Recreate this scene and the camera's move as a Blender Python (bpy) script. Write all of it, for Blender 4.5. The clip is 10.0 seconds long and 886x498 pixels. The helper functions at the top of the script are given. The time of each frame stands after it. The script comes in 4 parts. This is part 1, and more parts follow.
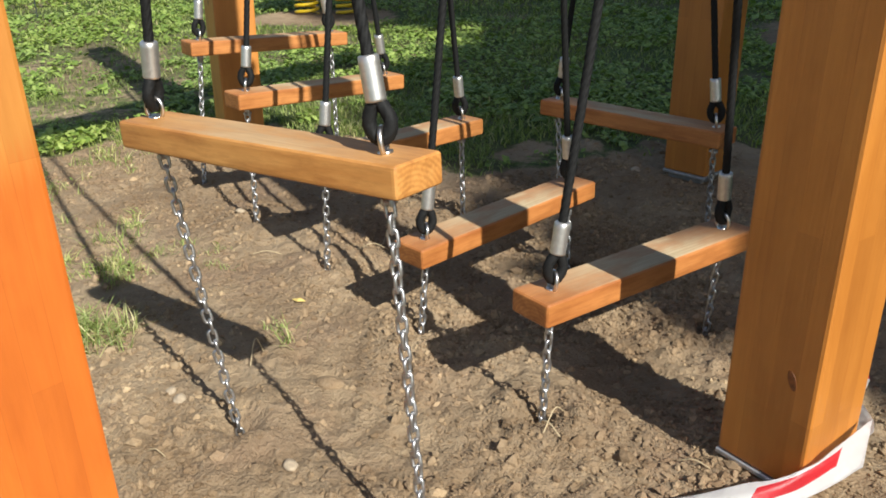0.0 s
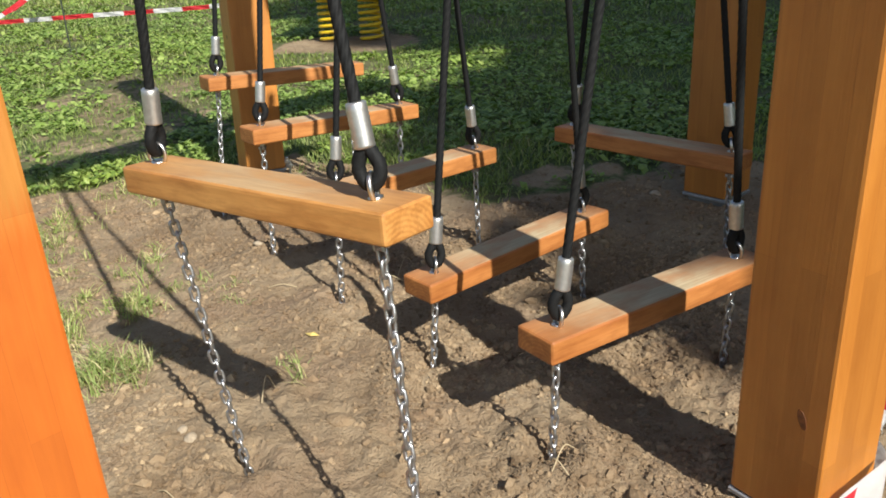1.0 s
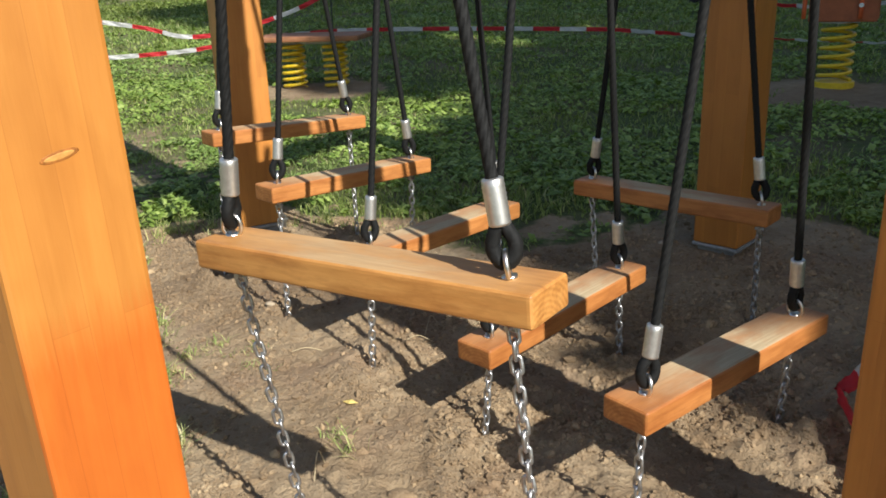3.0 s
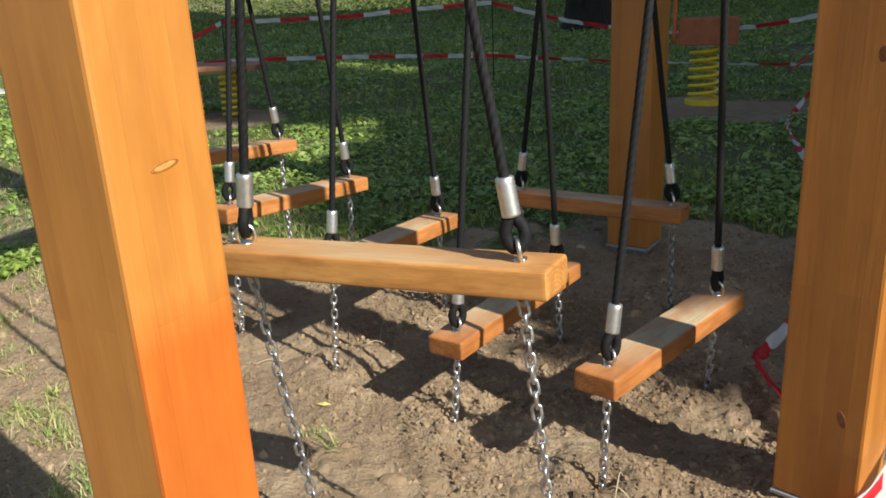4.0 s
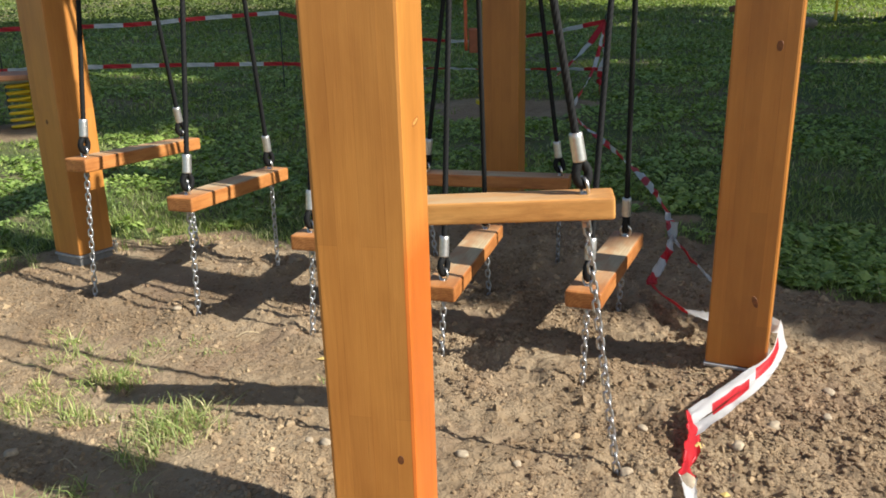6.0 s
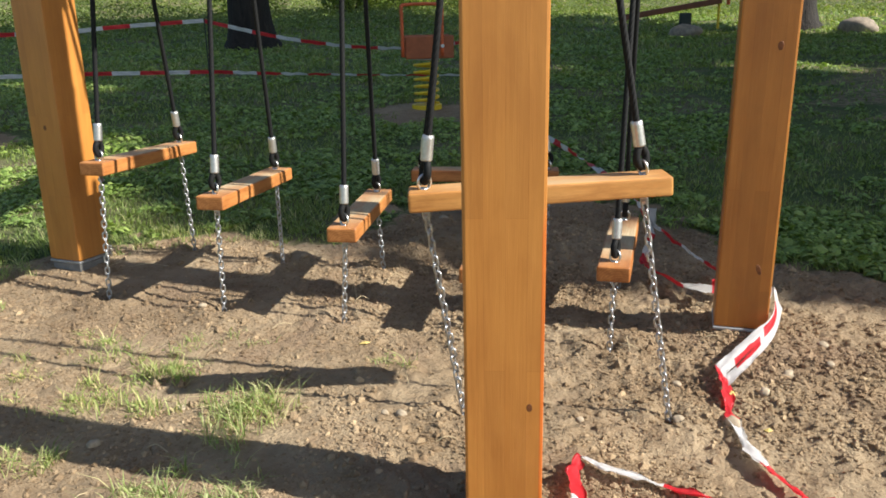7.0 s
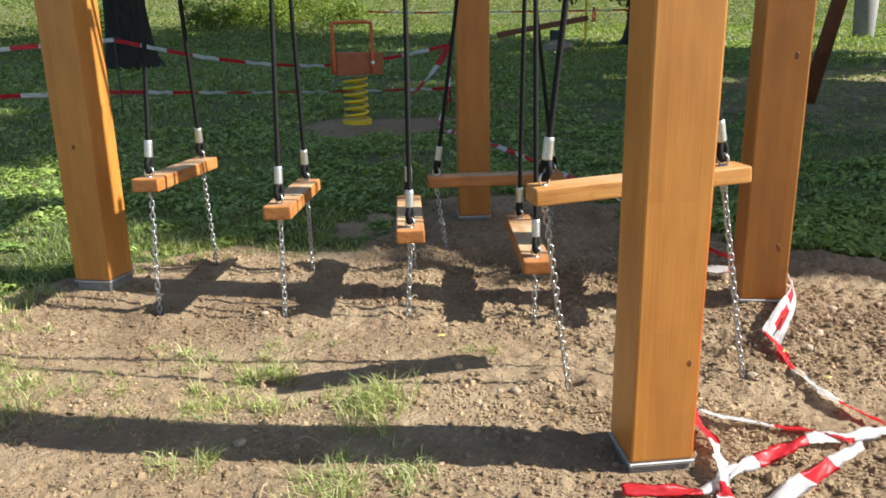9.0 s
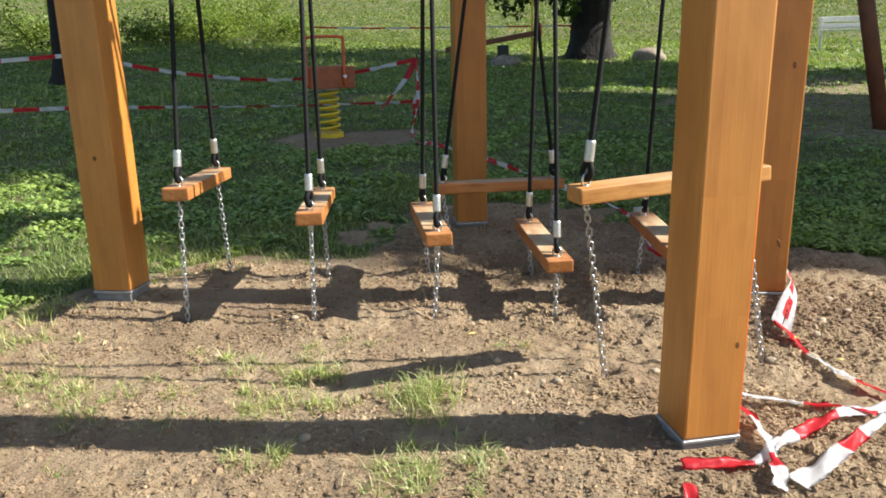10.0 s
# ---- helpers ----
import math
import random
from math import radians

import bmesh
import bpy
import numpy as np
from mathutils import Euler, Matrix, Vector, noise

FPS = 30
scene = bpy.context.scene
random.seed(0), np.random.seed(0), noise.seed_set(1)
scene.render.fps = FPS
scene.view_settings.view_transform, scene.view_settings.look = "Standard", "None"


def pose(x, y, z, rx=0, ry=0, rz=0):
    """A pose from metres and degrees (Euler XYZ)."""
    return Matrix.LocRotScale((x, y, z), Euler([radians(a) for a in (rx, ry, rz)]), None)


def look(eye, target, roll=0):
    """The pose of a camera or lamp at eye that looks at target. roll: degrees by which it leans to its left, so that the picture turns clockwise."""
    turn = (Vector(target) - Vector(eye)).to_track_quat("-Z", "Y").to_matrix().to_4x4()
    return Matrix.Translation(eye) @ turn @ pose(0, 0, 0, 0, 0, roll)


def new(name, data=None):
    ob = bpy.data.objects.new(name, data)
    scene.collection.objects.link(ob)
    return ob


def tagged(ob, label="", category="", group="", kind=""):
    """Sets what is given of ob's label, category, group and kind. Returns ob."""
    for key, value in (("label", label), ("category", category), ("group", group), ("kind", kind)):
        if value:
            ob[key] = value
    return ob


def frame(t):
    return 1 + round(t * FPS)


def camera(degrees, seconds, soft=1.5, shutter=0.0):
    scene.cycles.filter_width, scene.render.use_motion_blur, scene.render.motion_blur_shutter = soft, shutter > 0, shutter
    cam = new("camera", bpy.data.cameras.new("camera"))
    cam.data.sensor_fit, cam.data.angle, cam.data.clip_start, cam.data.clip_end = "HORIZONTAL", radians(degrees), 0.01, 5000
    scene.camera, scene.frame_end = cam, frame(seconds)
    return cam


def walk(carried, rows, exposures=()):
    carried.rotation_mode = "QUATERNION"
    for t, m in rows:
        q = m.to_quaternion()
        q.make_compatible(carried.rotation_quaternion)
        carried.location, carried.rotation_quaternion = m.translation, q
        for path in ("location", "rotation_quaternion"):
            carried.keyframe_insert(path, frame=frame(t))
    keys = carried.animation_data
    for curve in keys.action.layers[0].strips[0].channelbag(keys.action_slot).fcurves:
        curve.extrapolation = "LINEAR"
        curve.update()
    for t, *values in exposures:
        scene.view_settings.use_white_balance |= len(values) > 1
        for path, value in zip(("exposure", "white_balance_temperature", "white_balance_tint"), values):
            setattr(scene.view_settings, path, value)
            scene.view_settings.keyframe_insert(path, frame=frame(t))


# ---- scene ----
LENS = 56.47
cam = camera(LENS, 10.0, soft=1.7)
ROWS = [
    (0.0, 0.1628, 0.0807, 0.9474, 67.669, 0.506, 3.142),
    (0.5, 0.2011, 0.0871, 0.9610, 68.334, 1.333, 4.301),
    (1.0, 0.2188, 0.1047, 0.9761, 68.954, 2.341, 4.996),
    (1.5, 0.1993, 0.1313, 0.9934, 69.793, 2.025, 6.159),
    (2.0, 0.1265, 0.1782, 1.0069, 70.607, 2.004, 6.475),
    (3.5, -0.1330, 0.1124, 1.0237, 72.075, 2.037, -4.454),
    (4.0, -0.2468, -0.0161, 1.0315, 73.040, 2.256, -8.375),
    (4.5, -0.3996, -0.1010, 1.0275, 73.918, 2.514, -12.069),
    (5.0, -0.6185, -0.1749, 1.0378, 73.010, 2.032, -20.395),
    (5.5, -0.7849, -0.2338, 1.0383, 73.095, 1.545, -23.622),
    (7.0, -1.4727, -0.1652, 1.0380, 73.705, 1.173, -35.330),
    (7.5, -1.6481, -0.1482, 1.0574, 74.621, 1.387, -36.264),
    (8.0, -1.8342, -0.0386, 1.0560, 74.993, 1.598, -38.300),
    (8.5, -2.0003, 0.0606, 1.0690, 74.208, 1.461, -43.319),
    (9.0, -2.1439, 0.1099, 1.0519, 74.631, 1.378, -45.884),
    (9.5, -2.2988, 0.1535, 1.0510, 75.134, 1.348, -48.132),
    (10.0, -2.4486, 0.2612, 1.0462, 75.564, 1.417, -50.447),
]
walk(cam, [(t, pose(*r)) for t, *r in ROWS], [(0.0, 0.58), (4.5, 0.63), (7.5, 0.97), (10.0, 1.13)])

# ---- light: low sun over the right shoulder, clear sky ----
SUN_EL, SUN_AZ = radians(38.8), radians(143.6)      # azimuth clockwise from +y
SUN_DIR = Vector((math.sin(SUN_AZ) * math.cos(SUN_EL), math.cos(SUN_AZ) * math.cos(SUN_EL), math.sin(SUN_EL)))
world = bpy.data.worlds.new("world")
scene.world = world
world.use_nodes = True
wn = world.node_tree.nodes
sky = wn.new("ShaderNodeTexSky")
sky.sky_type, sky.sun_disc, sky.sun_elevation, sky.sun_rotation = "NISHITA", False, SUN_EL, SUN_AZ
sky.air_density, sky.dust_density = 1.0, 1.0
world.node_tree.links.new(sky.outputs[0], wn["Background"].inputs["Color"])
wn["Background"].inputs["Strength"].default_value = 0.085
sun = new("sun", bpy.data.lights.new("sun", "SUN"))
sun.data.energy, sun.data.angle, sun.data.color = 5.0, radians(0.55), (1.0, 0.965, 0.9)
sun.matrix_world = look(SUN_DIR * 40, (0, 0, 0))

# ---- materials ----


class Mat:
    """A node material with a few short helpers."""

    def __init__(self, name, rough=0.7, metal=0.0):
        self.m = bpy.data.materials.new(name)
        self.m.use_nodes = True
        self.t = self.m.node_tree
        self.b = self.t.nodes["Principled BSDF"]
        self.b.inputs["Roughness"].default_value = rough
        self.b.inputs["Metallic"].default_value = metal
        self.coord = None

    def add(self, kind, **values):
        n = self.t.nodes.new(kind)
        for key, v in values.items():
            n.inputs[key.replace("_", " ")].default_value = v
        return n

    def link(self, a, b):
        self.t.links.new(a, b)

    def place(self, scale=(1, 1, 1), space="Object"):
        if self.coord is None:
            self.coord = self.add("ShaderNodeTexCoord")
        mp = self.add("ShaderNodeMapping")
        mp.inputs["Scale"].default_value = scale
        self.link(self.coord.outputs[space], mp.inputs["Vector"])
        return mp.outputs[0]

    def noise(self, where, scale, detail=4.0, rough=0.6, distort=0.0):
        n = self.add("ShaderNodeTexNoise", Scale=scale, Detail=detail, Roughness=rough, Distortion=distort)
        self.link(where, n.inputs["Vector"])
        return n.outputs["Fac"]

    def ramp(self, fac, stops):
        r = self.add("ShaderNodeValToRGB")
        while len(r.color_ramp.elements) < len(stops):
            r.color_ramp.elements.new(0.5)
        for e, (at, c) in zip(r.color_ramp.elements, stops):
            e.position, e.color = at, (*c, 1) if len(c) == 3 else c
        self.link(fac, r.inputs[0])
        return r.outputs[0]

    def mix(self, fac, a, b, how="MIX"):
        n = self.t.nodes.new("ShaderNodeMix")
        n.data_type, n.blend_type = "RGBA", how
        for sock, v in ((n.inputs[0], fac), (n.inputs[6], a), (n.inputs[7], b)):
            if isinstance(v, bpy.types.NodeSocket):
                self.link(v, sock)
            else:
                sock.default_value = (*v, 1) if isinstance(v, tuple) else v
        return n.outputs[2]

    def math(self, op, a, b=0.0, clamp=False):
        n = self.t.nodes.new("ShaderNodeMath")
        n.operation, n.use_clamp = op, clamp
        for sock, v in ((n.inputs[0], a), (n.inputs[1], b)):
            if isinstance(v, bpy.types.NodeSocket):
                self.link(v, sock)
            else:
                sock.default_value = v
        return n.outputs[0]

    def color(self, c):
        if isinstance(c, tuple):
            self.b.inputs["Base Color"].default_value = (*c, 1)
        else:
            self.link(c, self.b.inputs["Base Color"])
        return self

    def bump(self, height, strength=0.3, distance=0.01):
        n = self.add("ShaderNodeBump", Strength=strength, Distance=distance)
        self.link(height, n.inputs["Height"])
        self.link(n.outputs[0], self.b.inputs["Normal"])
        return self

    def random(self, per="object"):
        if per == "object":
            return self.add("ShaderNodeObjectInfo").outputs["Random"]
        return self.add("ShaderNodeNewGeometry").outputs["Random Per Island"]


def timber_material(name, axis, glued, light, dark, dusty=0.0, rough=0.5, deep_height=0.0, deep_tint=(1.03, 0.62, 0.36), grain=1.0, tint_side=-0.07):
    """Stained softwood with the grain along the local axis (0 or 2)."""
    m = Mat(name, rough)
    along = [16.0, 16.0, 16.0]
    along[axis] = 0.9
    g = m.noise(m.place(tuple(along)), 3.2, 6.0, 0.62, 0.5)
    along2 = [60.0, 60.0, 60.0]
    along2[axis] = 2.2
    fine = m.noise(m.place(tuple(along2)), 3.0, 3.0, 0.6)
    broad = m.noise(m.place((1, 1, 1)), 2.6, 3.0)
    half = tuple(0.5 * (a + b) for a, b in zip(light, dark))
    low, high = (tuple(h + (v - h) * grain for h, v in zip(half, end)) for end in (dark, light))
    c = m.ramp(g, [(0.3, low), (0.52, half), (0.72, high)])
    blotch = m.ramp(m.noise(m.place((1, 1, 0.35) if axis == 2 else (0.35, 1, 1)), 9.0, 4.0, 0.6, 0.4), [(0.35, (0.86, 0.8, 0.72)), (0.6, (1.04, 1.04, 1.04))])
    c = m.mix(1.0, c, blotch, "MULTIPLY")
    c = m.mix(m.math("MULTIPLY", fine, 0.5 * grain), c, m.mix(0.75, c, dark, "MULTIPLY"))
    c = m.mix(m.ramp(broad, [(0.35, (0, 0, 0)), (0.7, (0.4, 0.4, 0.4))]), c, m.mix(0.5, c, light))
    if glued:
        brick = m.add("ShaderNodeTexBrick", Scale=1.0)
        brick.offset = 0.37
        for key, v in (("Mortar Size", 0.0005), ("Mortar Smooth", 0.3), ("Bias", 0.0), ("Brick Width", 0.83), ("Row Height", 0.041)):
            brick.inputs[key].default_value = v
        brick.inputs["Color1"].default_value, brick.inputs["Color2"].default_value = (0.88, 0.86, 0.83, 1), (1.06, 1.06, 1.05, 1)
        brick.inputs["Mortar"].default_value = (0.84, 0.78, 0.7, 1)
        co = m.add("ShaderNodeSeparateXYZ")
        m.link(m.place((1, 1, 1)), co.inputs[0])
        mx = m.add("ShaderNodeCombineXYZ")
        m.link(m.math("ADD", co.outputs[2], m.math("MULTIPLY", m.random(), 3.0)), mx.inputs[0])
        m.link(m.math("ADD", m.math("ADD", co.outputs[0], co.outputs[1]), 5.0), mx.inputs[1])
        m.link(mx.outputs[0], brick.inputs["Vector"])
        c = m.mix(1.0, c, brick.outputs["Color"], "MULTIPLY")
    if deep_height:    # a deeper, redder tone up to that height, where local y is below the limit
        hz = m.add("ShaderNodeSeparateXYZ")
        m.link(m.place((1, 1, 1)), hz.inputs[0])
        edge = m.math("SUBTRACT", deep_height, m.math("ADD", hz.outputs[2], m.math("MULTIPLY", m.math("SUBTRACT", fine, 0.5), 0.1)))
        f = m.math("MULTIPLY", m.math("MULTIPLY", edge, 14.0, True), m.math("LESS_THAN", hz.outputs[1], tint_side))
        c = m.mix(m.math("MULTIPLY", f, 0.92), c, m.mix(1.0, c, deep_tint, "MULTIPLY"))
    if dusty:
        on = m.add("ShaderNodeSeparateXYZ")
        m.link(m.coord.outputs["Normal"], on.inputs[0])
        ring = m.add("ShaderNodeTexWave", Scale=42.0, Distortion=2.5, Detail=2.0)
        ring.wave_type, ring.rings_direction = "RINGS", "X"
        mp = m.add("ShaderNodeMapping")
        mp.inputs["Location"].default_value = (0, 0.02, 0.075)
        m.link(m.coord.outputs["Object"], mp.inputs["Vector"])
        m.link(mp.outputs[0], ring.inputs["Vector"])
        end = m.math("GREATER_THAN", m.math("ABSOLUTE", on.outputs[0]), 0.8)
        c = m.mix(m.math("MULTIPLY", end, m.math("MULTIPLY", ring.outputs["Fac"], 0.45)), c, m.mix(1.0, c, (0.6, 0.5, 0.4), "MULTIPLY"))
        smear = m.ramp(m.noise(m.place((1.5, 7, 7)), 6.0, 5.0, 0.7), [(0.45, (0,) * 3), (0.7, (0.75,) * 3)])
        c = m.mix(smear, c, m.mix(1.0, c, (0.6, 0.52, 0.46), "MULTIPLY"))
        geo = m.add("ShaderNodeNewGeometry")
        up = m.add("ShaderNodeSeparateXYZ")
        m.link(geo.outputs["Normal"], up.inputs[0])
        top = m.math("GREATER_THAN", up.outputs[2], 0.8)
        ax = m.add("ShaderNodeSeparateXYZ")
        m.link(m.place((1, 1, 1)), ax.inputs[0])
        mid = m.math("SUBTRACT", 1.35, m.math("MULTIPLY", m.math("ABSOLUTE", ax.outputs[0]), 4.2), True)
        wear = m.ramp(m.noise(m.place((1, 2.2, 2.2)), 5.5, 5.0, 0.65), [(0.32, (0.2,) * 3), (0.56, (1,) * 3)])
        f = m.math("MULTIPLY", m.math("MULTIPLY", top, mid), m.math("MULTIPLY", wear, dusty))
        c = m.mix(f, c, m.ramp(fine, [(0.3, (0.385, 0.29, 0.165)), (0.7, (0.52, 0.415, 0.255))]))
        r = m.math("ADD", m.math("MULTIPLY", f, 0.35), rough)
        m.link(r, m.b.inputs["Roughness"])
    m.color(c)
    m.b.inputs["Coat Weight"].default_value = 0.0 if dusty else 0.3
    m.b.inputs["Coat Roughness"].default_value = 0.42
    return m.bump(m.math("ADD", g, m.math("MULTIPLY", fine, 0.5)), 0.25, 0.002).m


ORANGE_L, ORANGE_D = (0.61, 0.272, 0.058), (0.425, 0.156, 0.021)
post_wood = timber_material("stained_glulam", 2, True, ORANGE_L, ORANGE_D, grain=0.38)
# deeper and redder on the lower part of one side
post_wood_deep = timber_material("stained_glulam_two_tone", 2, True, ORANGE_L, ORANGE_D, deep_height=0.67, grain=0.38)
# the same wood darkened on every side and full height, for posts b and c
post_wood_full = timber_material("stained_glulam_darkened", 2, True, ORANGE_L, ORANGE_D, deep_height=3.0, deep_tint=(0.84, 0.77, 0.6), grain=0.38, tint_side=1.0)
beam_wood = timber_material("stained_beam", 0, False, ORANGE_L, ORANGE_D)
plank_wood = timber_material("stained_plank", 0, False, (0.6, 0.28, 0.088), (0.43, 0.165, 0.042), dusty=1.0)
plank_red = timber_material("reddish_plank", 0, False, (0.56, 0.248, 0.072), (0.38, 0.132, 0.032), dusty=1.0)
plank_new = timber_material("pale_plank", 0, False, (0.66, 0.36, 0.11), (0.5, 0.225, 0.055), dusty=0.6)


def plain(name, c, rough=0.6, metal=0.0, vary=0.15, scale=30.0, bump=0.1):
    m = Mat(name, rough, metal)
    n = m.noise(m.place(), scale, 4.0)
    m.color(m.ramp(n, [(0.3, tuple(x * (1 - vary) for x in c)), (0.7, tuple(min(1, x * (1 + vary)) for x in c))]))
    return m.bump(n, bump, 0.002).m


pale_knot = plain("pale_knot", (0.56, 0.27, 0.07), 0.5, vary=0.3, scale=120)
knot_wood = plain("wood_knot", (0.17, 0.055, 0.014), 0.5, vary=0.4, scale=120)
knot_rim = plain("knot_rim", (0.36, 0.13, 0.026), 0.5, vary=0.35, scale=120)
rope_black = plain("rope_black", (0.007, 0.0075, 0.0075), 0.72, vary=0.3, scale=200, bump=0.3)
rope_black.node_tree.nodes["Principled BSDF"].inputs["Specular IOR Level"].default_value = 0.28
alu = plain("aluminium", (0.62, 0.61, 0.58), 0.42, 0.9, 0.12, 90, 0.15)
steel = plain("bright_steel", (0.68, 0.66, 0.62), 0.3, 1.0, 0.15, 120, 0.1)
zinc = plain("zinc_chain", (0.50, 0.50, 0.50), 0.38, 0.95, 0.25, 160, 0.15)
plate_grey = plain("galvanised_plate", (0.42, 0.43, 0.43), 0.55, 0.7, 0.2, 60, 0.1)
yellow_paint = plain("yellow_paint", (0.72, 0.5, 0.02), 0.4, 0.0, 0.12, 40, 0.05)
red_paint = plain("orange_red_paint", (0.62, 0.11, 0.03), 0.45, 0.0, 0.15, 40, 0.05)
seat_brown = plain("rider_panel", (0.36, 0.1, 0.035), 0.6, 0.0, 0.2, 18, 0.1)
board_brown = plain("board_brown", (0.3, 0.13, 0.06), 0.65, 0.0, 0.3, 14, 0.2)
post_brown = plain("brown_stain", (0.2, 0.065, 0.03), 0.6, 0.0, 0.25, 8, 0.1)
dark_rod = plain("dark_rod", (0.04, 0.05, 0.04), 0.6, 0.3)
bench_white = plain("bench_white", (0.75, 0.76, 0.74), 0.5, 0.0, 0.06, 12)
rubber = plain("black_rubber", (0.02, 0.02, 0.02), 0.8)
concrete = plain("concrete", (0.24, 0.235, 0.22), 0.9, 0, 0.2, 24, 0.4)
stone = plain("field_stone", (0.27, 0.22, 0.165), 0.9, 0.0, 0.35, 14, 0.5)
pebble = plain("pale_pebble", (0.36, 0.29, 0.2), 0.9, 0.0, 0.3, 60, 0.3)
dry_leaf = plain("dry_leaf", (0.6, 0.45, 0.14), 0.7, 0.0, 0.2, 50, 0.1)
dry_stem = plain("dry_stem", (0.5, 0.4, 0.24), 0.8, 0.0, 0.2, 50, 0.1)


def tape_material(name, c):
    m = Mat(name, 0.38)
    n = m.noise(m.place(), 26.0, 3.0)
    m.color(m.ramp(n, [(0.3, tuple(x * 0.88 for x in c)), (0.7, c)]))
    m.b.inputs["Transmission Weight"].default_value = 0.0
    tr = m.add("ShaderNodeBsdfTranslucent")
    tr.inputs["Color"].default_value = (*c, 1)
    mx = m.add("ShaderNodeMixShader", Fac=0.25)
    m.link(m.b.outputs[0], mx.inputs[1])
    m.link(tr.outputs[0], mx.inputs[2])
    m.link(mx.outputs[0], m.t.nodes["Material Output"].inputs["Surface"])
    return m.bump(n, 0.35, 0.006).m


tape_red, tape_white = tape_material("tape_red", (0.77, 0.055, 0.07)), tape_material("tape_white", (0.82, 0.81, 0.8))


def leaf_material(name, stops, trans=0.35, rough=0.5, gloss=0.3):
    m = Mat(name, rough)
    c = m.ramp(m.random("island"), stops)
    c = m.mix(m.ramp(m.noise(m.place(), 1.1, 2.0), [(0.35, (0,) * 3), (0.7, (0.45,) * 3)]), c, m.mix(1.0, c, (1.35, 1.2, 0.7), "MULTIPLY"))
    m.color(c)
    m.b.inputs["Specular IOR Level"].default_value = gloss
    tr = m.add("ShaderNodeBsdfTranslucent")
    m.link(m.mix(1.0, c, (1.2, 1.25, 0.6), "MULTIPLY"), tr.inputs["Color"])
    mx = m.add("ShaderNodeMixShader", Fac=trans)
    m.link(m.b.outputs[0], mx.inputs[1])
    m.link(tr.outputs[0], mx.inputs[2])
    m.link(mx.outputs[0], m.t.nodes["Material Output"].inputs["Surface"])
    return m.m


grass_mat = leaf_material("grass_blades", [(0.0, (0.15, 0.215, 0.058)), (0.5, (0.215, 0.29, 0.085)), (0.8, (0.28, 0.35, 0.12)), (0.92, (0.33, 0.37, 0.16)), (1.0, (0.5, 0.46, 0.27))])
weed_mat = leaf_material("weed_leaves", [(0.0, (0.13, 0.21, 0.05)), (0.55, (0.225, 0.33, 0.08)), (1.0, (0.34, 0.445, 0.145))], 0.3, 0.42, 0.35)
meadow_mat = leaf_material("meadow_leaves", [(0.0, (0.09, 0.13, 0.034)), (0.6, (0.14, 0.195, 0.05)), (1.0, (0.2, 0.245, 0.08))], 0.45)
shrub_mat = leaf_material("shrub_leaves", [(0.0, (0.1, 0.16, 0.03)), (0.6, (0.17, 0.24, 0.05)), (1.0, (0.26, 0.32, 0.08))], 0.4)
tuft_mat = leaf_material("tuft_blades", [(0.0, (0.17, 0.25, 0.07)), (0.45, (0.3, 0.38, 0.14)), (0.7, (0.46, 0.48, 0.24)), (1.0, (0.62, 0.55, 0.35))], 0.35)
crown_mat = leaf_material("tree_leaves", [(0.0, (0.03, 0.07, 0.015)), (0.6, (0.05, 0.11, 0.02)), (1.0, (0.09, 0.16, 0.03))], 0.3)


def bark_material():
    m = Mat("bark", 0.95)
    n = m.noise(m.place((9, 9, 1.6)), 2.2, 6.0, 0.65, 0.4)
    m.color(m.ramp(n, [(0.3, (0.008, 0.007, 0.006)), (0.7, (0.036, 0.028, 0.022))]))
    return m.bump(n, 0.9, 0.05).m


bark = bark_material()


def soil_colour(m):
    w = m.place((1, 1, 1))
    broad = m.noise(w, 1.7, 4.0, 0.6)
    mid = m.noise(w, 14.0, 6.0, 0.68)
    fine = m.noise(w, 95.0, 5.0, 0.7)
    c = m.ramp(broad, [(0.28, (0.24, 0.17, 0.103)), (0.5, (0.36, 0.268, 0.165)), (0.72, (0.475, 0.37, 0.24))])
    c = m.mix(m.ramp(mid, [(0.3, (0.72,) * 3), (0.58, (0,) * 3)]), c, m.mix(1.0, c, (0.66, 0.6, 0.55), "MULTIPLY"))
    damp = m.ramp(m.noise(w, 2.9, 5.0, 0.62, 0.6), [(0.52, (0,) * 3), (0.64, (0.6,) * 3)])
    c = m.mix(damp, c, (0.285, 0.195, 0.125))
    c = m.mix(m.ramp(fine, [(0.55, (0,) * 3), (0.75, (0.5,) * 3)]), c, (0.42, 0.345, 0.245))
    return c, mid, fine


